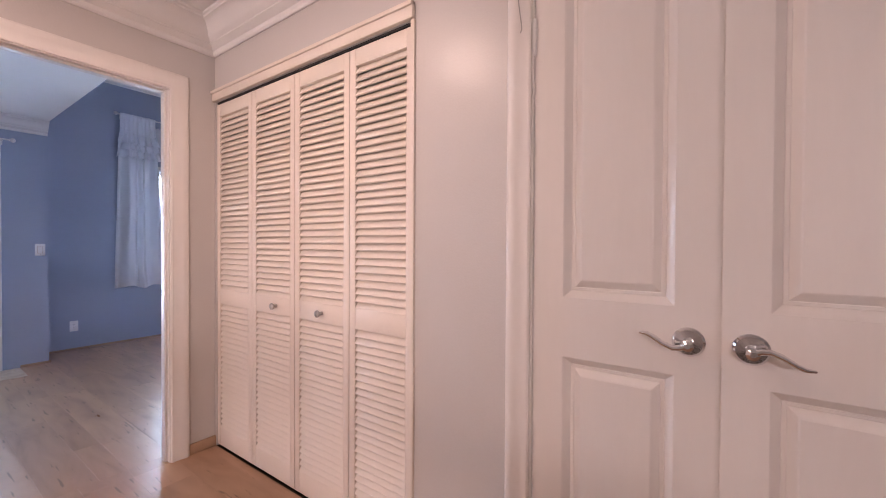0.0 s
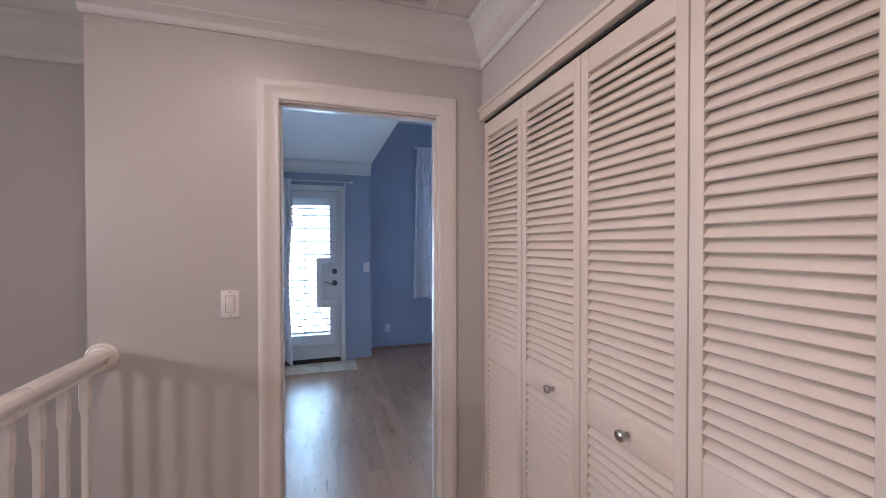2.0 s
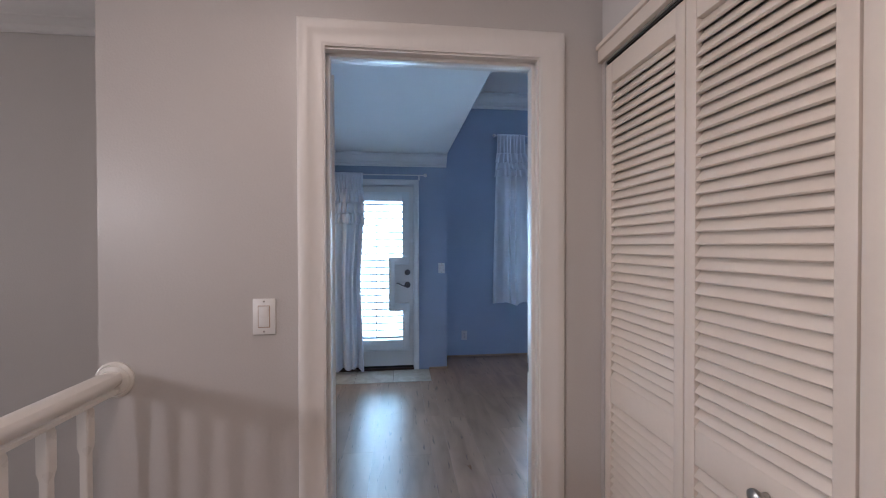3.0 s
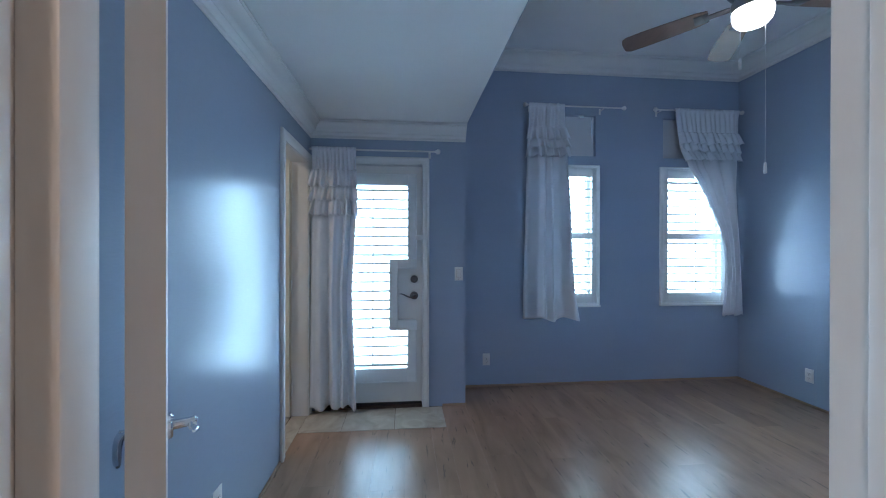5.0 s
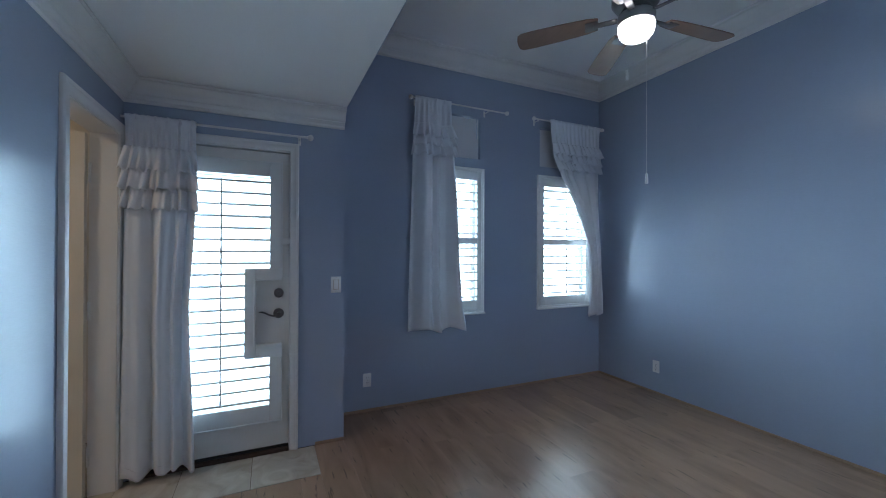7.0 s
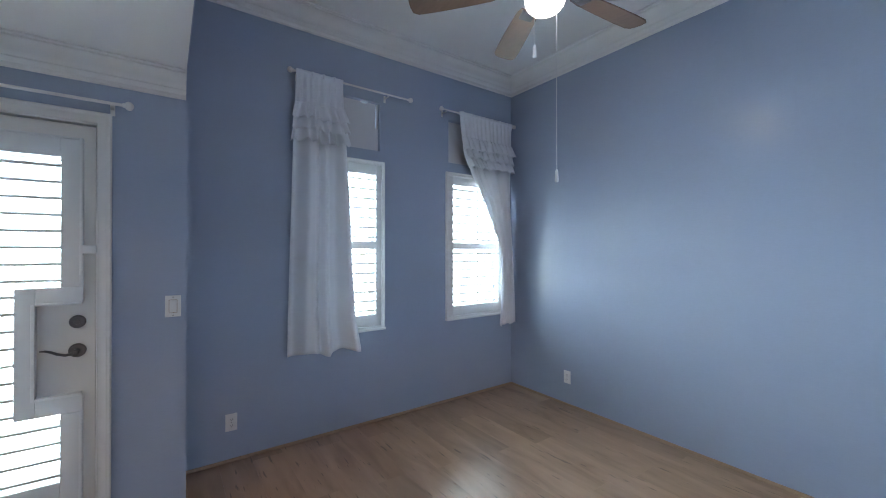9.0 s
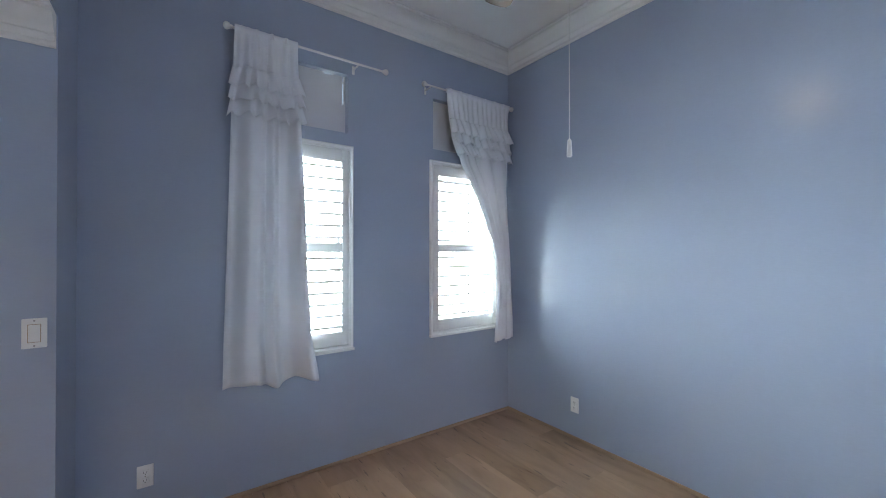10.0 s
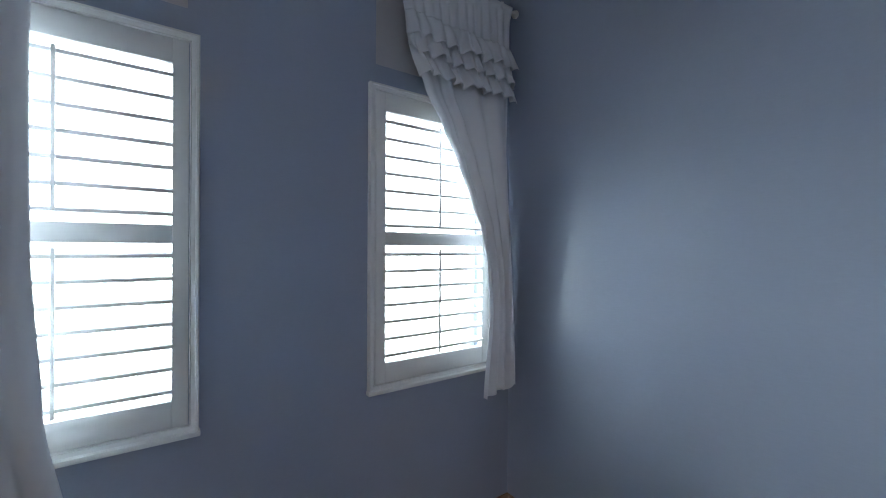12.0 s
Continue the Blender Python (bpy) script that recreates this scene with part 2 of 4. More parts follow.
def box(bm, x0, x1, y0, y1, z0, z1, bevel=0.0, turn=None):
    m = Matrix.Translation(((x0 + x1) / 2, (y0 + y1) / 2, (z0 + z1) / 2)) @ Matrix.Diagonal((abs(x1 - x0), abs(y1 - y0), abs(z1 - z0), 1))
    vs = bmesh.ops.create_cube(bm, size=1, matrix=m)["verts"]
    if bevel:
        es = list({e for v in vs for e in v.link_edges})
        r = bmesh.ops.bevel(bm, geom=es, offset=bevel, segments=2, profile=0.5, affect="EDGES")
        vs = list({v for f in r["faces"] for v in f.verts} | {v for v in vs if v.is_valid})
    if turn is not None:
        bmesh.ops.transform(bm, matrix=turn, verts=vs)
    return bm


def boxes(*specs, bevel=0.0):
    bm = bmesh.new()
    for s in specs:
        box(bm, *s, bevel=bevel)
    return bm


def lathe(bm, rings, m=None, n=24):
    """Solid of revolution about z: rings of (radius, z)."""
    m = m or Matrix.Identity(4)
    rows = []
    for r, z in rings:
        rows.append([bm.verts.new(m @ Vector((max(r, 1e-4) * math.cos(6.28318531 * k / n), max(r, 1e-4) * math.sin(6.28318531 * k / n), z))) for k in range(n)])
    for a, b in zip(rows, rows[1:]):
        for k in range(n):
            bm.faces.new((a[k], a[(k + 1) % n], b[(k + 1) % n], b[k]))
    bm.faces.new(rows[0]), bm.faces.new(rows[-1])
    return bm


def tube(bm, pts, r, n=10, flat=1.0):
    """A round bar along points."""
    pts = [Vector(q) for q in pts]
    rows = []
    for i, q in enumerate(pts):
        d = (pts[min(i + 1, len(pts) - 1)] - pts[max(i - 1, 0)]).normalized()
        up = Vector((0, 0, 1)) if abs(d.z) < 0.9 else Vector((1, 0, 0))
        a = d.cross(up).normalized()
        b = a.cross(d)
        rr = r[i] if isinstance(r, (list, tuple)) else r
        rows.append([bm.verts.new(q + a * rr * math.cos(6.28318531 * k / n) + b * rr * flat * math.sin(6.28318531 * k / n)) for k in range(n)])
    for a, b in zip(rows, rows[1:]):
        for k in range(n):
            bm.faces.new((a[k], a[(k + 1) % n], b[(k + 1) % n], b[k]))
    bm.faces.new(rows[0]), bm.faces.new(rows[-1])
    return bm


def sweep(bm, rows, closed=False):
    """Skins rows of points, each row a closed profile."""
    vs = [[bm.verts.new(q) for q in row] for row in rows]
    pairs = list(zip(vs, vs[1:])) + ([(vs[-1], vs[0])] if closed else [])
    n = len(vs[0])
    for a, b in pairs:
        for k in range(n):
            bm.faces.new((a[k], a[(k + 1) % n], b[(k + 1) % n], b[k]))
    if not closed:
        bm.faces.new(vs[0]), bm.faces.new(vs[-1])
    return bm


def wall(name, axis, a, b, u0, u1, z0, z1, material, holes=(), label=""):
    """A wall between the planes a and b of an axis, with openings (u0, u1, z0, z1) through it."""
    us = sorted({u0, u1, *[h[0] for h in holes], *[h[1] for h in holes]})
    zs = sorted({z0, z1, *[h[2] for h in holes], *[h[3] for h in holes]})

    def solid(i, j):
        if not (0 <= i < len(us) - 1 and 0 <= j < len(zs) - 1):
            return False
        u, z = (us[i] + us[i + 1]) / 2, (zs[j] + zs[j + 1]) / 2
        return not any(h[0] < u < h[1] and h[2] < z < h[3] for h in holes)

    bm = bmesh.new()
    verts = {}

    def v(s, i, j):
        if (s, i, j) not in verts:
            w = (a, b)[s]
            verts[s, i, j] = bm.verts.new((w, us[i], zs[j]) if axis == "x" else (us[i], w, zs[j]))
        return verts[s, i, j]

    for i in range(len(us) - 1):
        for j in range(len(zs) - 1):
            if solid(i, j):
                for s in (0, 1):
                    bm.faces.new((v(s, i, j), v(s, i + 1, j), v(s, i + 1, j + 1), v(s, i, j + 1)))
                for di, dj, p, q in ((-1, 0, (i, j), (i, j + 1)), (1, 0, (i + 1, j), (i + 1, j + 1)), (0, -1, (i, j), (i + 1, j)), (0, 1, (i, j + 1), (i + 1, j + 1))):
                    if not solid(i + di, j + dj):
                        bm.faces.new((v(0, *p), v(1, *p), v(1, *q), v(0, *q)))
    return tagged(part(name, bm, material, smooth=False), label or "painted wall", "wall", "", "structure")


CROWN = [(0, 0), (1.0, 0), (1.0, 0.07), (0.93, 0.10), (0.93, 0.16), (0.82, 0.19), (0.70, 0.27), (0.60, 0.38), (0.54, 0.50), (0.48, 0.60), (0.36, 0.66), (0.36, 0.70), (0.27, 0.73), (0.20, 0.80), (0.12, 0.83), (0.12, 0.95), (0.06, 1.0), (0, 1.0)]


def crown(name, p0, p1, out, z, height, deep, mitre0=1, mitre1=1):
    """Crown moulding along a wall from p0 to p1 in plan, standing out along `out`, under a ceiling at z; mitred ends (1 inner, -1 outer, 0 square)."""
    p0, p1, out = Vector(p0), Vector(p1), Vector(out)
    d = (p1 - p0).normalized()
    rows = []
    for p, s in ((p0, mitre0), (p1, -mitre1)):
        rows.append([(*(p + out * (o * deep + 0.001) + d * (s * o * deep)), z - 0.002 - w * height) for o, w in CROWN])
    return tagged(part(name, sweep(bmesh.new(), rows), TRIM), "white stepped crown moulding under the ceiling", "crown moulding", "", "structure")


CASE = [(0.0, 0.0), (0.0, 0.011), (0.006, 0.014), (0.012, 0.012), (0.040, 0.016), (0.046, 0.020), (0.062, 0.020), (0.068, 0.016), (0.070, 0.012), (0.070, 0.0)]


def casing(name, place, u0, u1, z0, z1, width=0.07, full=False, parent=None, material=None):
    """Moulded casing round an opening; place(u, z, d) gives the world point, d standing out from the wall."""
    k = width / 0.07
    if full:
        rows = [[place(u + a * s * k, z + b * s * k, d) for s, d in CASE] for u, z, a, b in ((u0, z0, -1, -1), (u0, z1, -1, 1), (u1, z1, 1, 1), (u1, z0, 1, -1))]
    else:
        rows = [[place(u + a * s * k, z + b * s * k, d) for s, d in CASE] for u, z, a, b in ((u0, z0, -1, 0), (u0, z1, -1, 1), (u1, z1, 1, 1), (u1, z0, 1, 0))]
    return part(name, sweep(bmesh.new(), rows, closed=full), material or TRIM, parent)


def panel_leaf(bm, w, h, thick, panels, bead=0.022, sunk=0.008):
    """A moulded door leaf in x 0..w, y 0..thick, z 0..h with raised panels (x0, x1, z0, z1) on both faces."""
    xs = sorted({0, w, *[q for p in panels for q in p[:2]]})
    zs = sorted({0, h, *[q for p in panels for q in p[2:]]})
    for side in (0, 1):
        y, s = (0, 1) if side == 0 else (thick, -1)
        for i in range(len(xs) - 1):
            for j in range(len(zs) - 1):
                x0, x1, z0, z1 = xs[i], xs[i + 1], zs[j], zs[j + 1]
                if not any(p[0] <= x0 and x1 <= p[1] and p[2] <= z0 and z1 <= p[3] for p in panels):
                    bm.faces.new([bm.verts.new(q) for q in ((x0, y, z0), (x1, y, z0), (x1, y, z1), (x0, y, z1))])
        for x0, x1, z0, z1 in panels:
            loops = []
            for inset, deep in ((0, 0), (bead * 0.15, sunk * 0.15), (bead * 0.8, sunk), (bead * 1.05, sunk), (bead * 1.75, sunk * 0.3), (bead * 1.9, sunk * 0.22)):
                loops.append([bm.verts.new(q) for q in ((x0 + inset, y + s * deep, z0 + inset), (x1 - inset, y + s * deep, z0 + inset), (x1 - inset, y + s * deep, z1 - inset), (x0 + inset, y + s * deep, z1 - inset))])
            for a, b in zip(loops, loops[1:]):
                for k in range(4):
                    bm.faces.new((a[k], a[(k + 1) % 4], b[(k + 1) % 4], b[k]))
            bm.faces.new(loops[-1])
    for q in (((0, 0, 0), (0, thick, 0), (0, thick, h), (0, 0, h)), ((w, 0, 0), (w, thick, 0), (w, thick, h), (w, 0, h)), ((0, 0, 0), (w, 0, 0), (w, thick, 0), (0, thick, 0)), ((0, 0, h), (w, 0, h), (w, thick, h), (0, thick, h))):
        bm.faces.new([bm.verts.new(p) for p in q])
    bmesh.ops.remove_doubles(bm, verts=bm.verts, dist=1e-5)
    return bm


def moved(bm, m):
    bmesh.ops.transform(bm, matrix=m, verts=bm.verts)
    return bm


def piece(name, mesh, parent, m):
    """One of many alike pieces on a shared mesh, at a world pose."""
    ob = new(name, mesh)
    ob.parent = parent
    if parent.parent is None:
        ob.matrix_parent_inverse = parent.matrix_basis.inverted()
    ob.matrix_basis = m
    return ob


# ---- the large structure ----
XH, XR = -2.252, -2.352            # hall and room faces of the entry wall
XA, XW = -5.225, -5.64             # alcove wall with the glazed door, window wall
YL, YE, YR, YC = -0.015, 1.262, 4.15, 1.445   # left wall, alcove edge, right wall, closet wall
ZC, ZS, ZH = 3.20, 2.355, 2.44     # room ceiling, soffit, hall ceiling
HOLE = (0.462, 1.228, 0.0, 2.021)

wall("wall_hall_end", "x", -2.302, XH, -0.178, YC + 0.12, 0, ZH, GREY, [HOLE], "warm grey hall wall round a doorway")
wall("wall_room_entry", "x", XR, -2.302, YL - 0.12, YR + 0.12, 0, ZC, BLUE, [HOLE], "blue painted wall round the entry doorway")
wall("wall_closet", "y", YC, YC + 0.12, XH, 2.5, 0, ZH, GREY, [(-2.235, -0.762, 0, 2.0), (-0.312, 0.617, 0, 2.03)], "warm grey hall wall with closet and double door")
wall("wall_left", "y", YL - 0.12, YL, XA - 0.12, XR, 0, ZC, BLUE, [(-5.145, -4.515, 0, 2.02)], "satin blue wall beside the bathroom doorway")
wall("wall_alcove", "x", XA - 0.12, XA, YL, YE, 0, ZC, BLUE, [(0.075, 0.907, 0, 2.035)], "blue wall round the glazed balcony door")
wall("wall_alcove_return", "y", YE - 0.12, YE, XW - 0.16, XA - 0.12, 0, ZC, BLUE, label="blue return wall at the alcove corner")
WINDOWS = ((1.96, 2.62), (3.325, 3.985))
wall("wall_window", "x", XW - 0.16, XW, YE, YR, 0, ZC, BLUE, [(a, b, 0.80, 2.11) for a, b in WINDOWS] + [(a, b, 2.235, 2.635) for a, b in WINDOWS], "satin blue wall with two shuttered windows")
wall("wall_right", "y", YR, YR + 0.12, XW - 0.16, XR, 0, ZC, BLUE, label="plain satin blue wall")
structure("ceiling", boxes((XW - 0.16, XR + 0.06, YE - 0.06, YR + 0.12, ZC, ZC + 0.08)), CEIL, "flat white room ceiling", "ceiling")
structure("ceiling_soffit", boxes((XA, XR, YL, YE - 0.004, ZS, ZS + 0.1)), CEIL, "low white soffit ceiling over the entry side", "ceiling")
structure("wall_soffit", boxes((XA, XR, YE - 0.004, YE, ZS + 0.001, ZC), (XA, XR, YE - 0.05, YE - 0.004, ZS + 0.1, ZC)), BLUE, "blue upright face of the soffit", "wall")
structure("ceiling_hall", boxes((-2.9, 2.62, -5.52, YC, ZH, ZH + 0.08)), CEIL, "white hall ceiling", "ceiling")
wall("wall_stair_far", "x", -2.90, -2.78, -5.52, -0.178, -2.7, ZH, GREY, label="warm grey wall across the stairwell")
wall("wall_stair_return", "y", -0.178, -0.137, -2.90, -2.302, -2.7, ZH, GREY, label="short grey return beside the stairwell")
wall("wall_stair_side", "y", -5.52, -5.4, -2.78, 2.5, -2.7, ZH, GREY, [(-2.5, -1.4, 1.4, 2.3)], "grey stairwell side wall with a window opening")
wall("wall_hall_back", "x", 2.5, 2.62, -5.52, YC + 0.12, -2.7, ZH, GREY, [(-3.7, -2.9, 1.5, 2.3)], "grey wall at the back of the hall with a window opening")
wall("wall_stair_inner", "y", -0.17, -0.09, -2.302, 2.5, -2.7, -0.02, GREY, label="grey wall below the hall floor edge")
# Added, unseen wall; keeps landing light off the far wall, stair light off doors.
wall("wall_light_blocker", "x", -1.06, -0.96, -5.4, -1.2, -2.7, ZH, GREY, label="added unseen grey wall that blocks window light")
hall_lamp = thing("ceiling_light", (-1.2, 0.35, ZH), "round white flush hall ceiling light", "ceiling light", "flush ceiling lights")
part("base", lathe(bmesh.new(), [(0.18, ZH - 0.001), (0.18, ZH - 0.02), (0.16, ZH - 0.035), (0.0, ZH - 0.04)], Matrix.Translation((-1.2, 0.35, 0)), 32), TRIM, hall_lamp)
structure("floor_stairwell", boxes((-2.9, 2.62, -5.52, -0.09, -2.8, -2.7)), PLANK, "floor at the foot of the stairwell", "floor")
structure("closet_interior", boxes((-2.30, 0.72, 2.1, 2.16, 0, ZH), (-2.31, -2.25, YC + 0.12, 2.16, 0, ZH), (0.66, 0.72, YC + 0.12, 2.16, 0, ZH), (-0.56, -0.52, YC + 0.12, 2.1, 0, ZH), (-2.3, 0.72, YC + 0.12, 2.1, ZH, ZH + 0.05)), GREY, "plain walls inside the closets", "wall")
# bathroom beyond the left wall
structure("wall_bathroom", boxes((-5.9, -3.3, -2.06, -2.0, 0, 2.42), (-5.96, -5.9, -2.06, YL - 0.12, 0, 2.42), (-3.3, -3.24, -2.06, YL - 0.12, 0, 2.42), (-5.9, -5.346, YL - 0.12, YL - 0.06, 0, 2.42)), CREAM, "plain cream bathroom walls", "wall")
bath_lamp = thing("ceiling_light", (-4.4, -1.1, 2.42), "round frosted bathroom ceiling light", "ceiling light", "flush ceiling lights")
part("base", lathe(bmesh.new(), [(0.17, 2.419), (0.17, 2.40), (0.15, 2.39), (0.0, 2.389)], Matrix.Translation((-4.4, -1.1, 0)), 32), TRIM, bath_lamp)
structure("ceiling_bathroom", boxes((-5.96, -3.24, -2.06, YL - 0.12, 2.42, 2.48)), CEIL, "plain bathroom ceiling", "ceiling")
# subfloor under the boards and tiles
structure("floor_base", boxes((XW - 0.16, 2.62, -2.06, YR + 0.12, -0.12, -0.012)), UNDER, "dark base under the floorboards", "floor")

# crown mouldings
crown("crown_moulding_1", (XW, YE), (XW, YR), (1, 0), ZC, 0.165, 0.115, 0, 1)
crown("crown_moulding_2", (XW, YR), (XR, YR), (0, -1), ZC, 0.165, 0.115, 1, 1)
crown("crown_moulding_3", (XR, YR), (XR, YE), (-1, 0), ZC, 0.165, 0.115, 1, 0)
crown("crown_moulding_4", (XA, YL), (XA, YE - 0.004), (1, 0), ZS, 0.13, 0.10, 1, 0)
crown("crown_moulding_5", (XR, YL), (XA, YL), (0, 1), ZS, 0.13, 0.10, 1, 1)
crown("crown_moulding_6", (XH, -0.178), (XH, YC), (1, 0), ZH, 0.178, 0.115, -1, 1)
crown("crown_moulding_7", (XH, YC), (2.5, YC), (0, -1), ZH, 0.178, 0.115, 1, 1)
crown("crown_moulding_8", (-2.78, -5.4), (-2.78, -0.178), (1, 0), ZH, 0.178, 0.115, 1, 1)
crown("crown_moulding_9", (-2.78, -0.178), (XH, -0.178), (0, -1), ZH, 0.178, 0.115, 1, -1)

# shoe moulding along the room's walls
for i, s in enumerate(((XW, XW + 0.013, YE, YR, 0, 0.022), (XW + 0.013, XR, YR - 0.013, YR, 0, 0.022), (XW, XA + 0.013, YE, YE + 0.013, 0, 0.022), (XA, XA + 0.013, 1.066, YE + 0.013, 0, 0.022), (-4.44, XR, YL, YL + 0.013, 0, 0.022), (XR - 0.013, XR, 1.31, YR, 0, 0.022), (XH, XH + 0.013, 1.305, YC, 0, 0.06))):
    structure("baseboard_%d" % (i + 1), boxes(s, bevel=0.005), SHOE, "thin tan wood shoe moulding at the floor", "baseboard")

# the entry doorway: jambs, stops and casings on both sides
J0, J1, JT = 0.480, 1.210, 2.003
frame_1 = thing("door_frame_1", (XH, 0.86, 0), "white painted door frame of the entry doorway", "door frame", kind="structure")
for s in ((XR - 0.002, XH + 0.002, HOLE[0], J0, 0, JT), (XR - 0.002, XH + 0.002, J1, HOLE[1], 0, JT), (XR - 0.002, XH + 0.002, HOLE[0], HOLE[1], JT, HOLE[3])):
    part("jamb", boxes(s), DOORW, frame_1)
for s in ((XR + 0.04, XR + 0.075, J0, J0 + 0.030, 0, JT), (XR + 0.04, XR + 0.075, J1 - 0.011, J1, 0, JT), (XR + 0.04, XR + 0.075, J0, J1, JT - 0.011, JT)):
    part("stop", boxes(s, bevel=0.002), DOORW, frame_1)
casing("hall_casing", lambda u, z, d: (XH + d, u, z), J0 + 0.021, J1 + 0.006, 0, JT + 0.006, 0.087, parent=frame_1, material=DOORW)
casing("room_casing", lambda u, z, d: (XR - d * 0.7, u, z), J0 - 0.020, J1 + 0.006, 0, JT + 0.006, 0.087, parent=frame_1, material=DOORW)
part("strike_plate", boxes((XR + 0.005, XR + 0.038, J1 - 0.0025, J1, 0.90, 0.96)), CHROME, frame_1)


def lever(bm, m, rose=0.031, reach=0.115):
    """A lever handle in the plane x,z standing out along -y, pointing along +x."""
    lathe(bm, [(rose, 0), (rose, 0.006), (rose * 0.85, 0.011), (0.012, 0.013), (0.011, 0.045), (0.013, 0.055), (0.006, 0.06)], m @ pose(0, 0, 0, 90), 20)
    pts = [m @ Vector((reach * s, -0.048 - 0.006 * math.sin(3.1 * s), 0.010 * math.sin(5.5 * s) - 0.012 * s * s)) for s in (0, 0.15, 0.3, 0.5, 0.7, 0.85, 1.0)]
    tube(bm, pts, [0.011, 0.010, 0.009, 0.0085, 0.008, 0.007, 0.004], 10, 0.7)
    return bm


def hinge(parent, x, y, z):
    bm = lathe(bmesh.new(), [(0.004, -0.055), (0.007, -0.05), (0.007, 0.05), (0.004, 0.055)], Matrix.Translation((x, y, z)), 12)
    return part("hinge", bm, TRIM, parent)


# entry door leaf, swung into the room past a right angle
leaf_m = pose(-2.412, 0.503, 0.012, 0, 0, 180 + 29.7)
entry = thing("door_1", (-2.384, 0.49, 0.0), "white two-panel door standing open into the blue room", "door", kind="structure")
P2 = [(0.115, 0.585, 0.22, 0.85), (0.115, 0.585, 1.055, 1.90)]
entry_leaf = part("leaf", moved(panel_leaf(bmesh.new(), 0.70, 1.975, 0.034, P2), leaf_m), DOORW, entry, smooth=False)
bm = lever(bmesh.new(), leaf_m @ pose(0.64, 0.0, 0.888) @ pose(0, 0, 0, 0, 180, 0))
part("lever_handle", bm, CHROME, entry_leaf, "polished chrome lever handle")
bm = lever(bmesh.new(), leaf_m @ pose(0.64, 0.034, 0.888, 0, 0, 180))
part("lever_handle", bm, CHROME, entry_leaf, "polished chrome lever handle")
for z in (0.2, 1.0, 1.80):
    hinge(entry, -2.380, 0.470, z)

# ---- hall: louvred bifold closet ----
EDGES = (-2.236, -1.860, -1.486, -1.108, -0.764)
YD = YC + 0.004                       # front of the bifold panels
header = tagged(part("closet_header_trim", boxes((XH, -0.755, YC - 0.018, YC, 2.002, 2.062), (XH, -0.755, YC - 0.026, YC, 2.045, 2.062), bevel=0.003), LOUVRE), "white header moulding above the closet doors", "trim", "", "structure")
# Strip above the panels; the header gap's shade is put into its dark colour.
part("track_gap_shade", boxes((-2.233, -0.764, YD + 0.002, YD + 0.03, 1.992, 2.0)), DARK, header)
structure("closet_jamb", boxes((-0.770, -0.752, YC - 0.010, YC + 0.1, 0, 2.0), bevel=0.002), LOUVRE, "white edge trim beside the closet", "trim")


def closet_slat_mesh(length):
    bm = box(bmesh.new(), -length / 2, length / 2, -0.004, 0.004, -0.0200, 0.0200, bevel=0.0014)
    return mesh_of("slat", bm, LOUVRE)


def bifold(x0, x1, knob_x=None):
    """One louvred panel: stiles, three rails, slats, and a knob where it has one."""
    w = x1 - x0 - 0.004
    a, b = x0 + 0.002, x1 - 0.002
    ob = thing("louvred_bifold_door", ((a + b) / 2, YD, 0.012), "white louvred wooden bifold panel of the hall closet", "closet door", "louvred closet doors")
    for s in ((a, a + 0.034), (b - 0.034, b)):
        part("stile", boxes((*s, YD, YD + 0.028, 0.012, 1.985), bevel=0.002), LOUVRE, ob)
    rails = ((0.012, 0.115), (0.832, 0.917), (1.915, 1.985))
    for z0, z1 in rails:
        part("rail", boxes((a + 0.034, b - 0.034, YD + 0.001, YD + 0.027, z0, z1), bevel=0.0015), LOUVRE, ob)
    me = closet_slat_mesh(w - 0.066)
    for z0, z1 in ((0.115, 0.832), (0.917, 1.915)):
        n = round((z1 - z0) / 0.0302)
        for k in range(n):
            z = z0 + (k + 0.5) * (z1 - z0) / n
            piece("slat", me, ob, pose((a + b) / 2, YD + 0.014, z, -34 + random.uniform(-1.2, 1.2)))
    if knob_x:
        m = pose(knob_x, YD, 0.876, 90)
        part("knob", lathe(bmesh.new(), [(0.008, 0), (0.007, 0.012), (0.012, 0.018), (0.016, 0.024), (0.0155, 0.030), (0.010, 0.034), (0.002, 0.035)], m, 20), NICKEL, ob, "small round brushed nickel knob")
    return ob


for k, kx in enumerate((None, -1.635, -1.285, None)):
    bifold(EDGES[k], EDGES[k + 1], kx)

# ---- hall: white double doors with lever handles ----
frame_2 = thing("door_frame_2", (0.15, YC, 0), "white door frame round the hall double doors", "door frame", kind="structure")
for s in ((-0.312, -0.302, YC - 0.002, YC + 0.12, 0, 2.02), (0.607, 0.617, YC - 0.002, YC + 0.12, 0, 2.02), (-0.312, 0.617, YC - 0.002, YC + 0.12, 2.02, 2.03)):
    part("jamb", boxes(s), DOORW, frame_2)
casing("casing", lambda u, z, d: (u, YC - d, z), -0.308, 0.613, 0, 2.026, 0.075, parent=frame_2, material=DOORW)


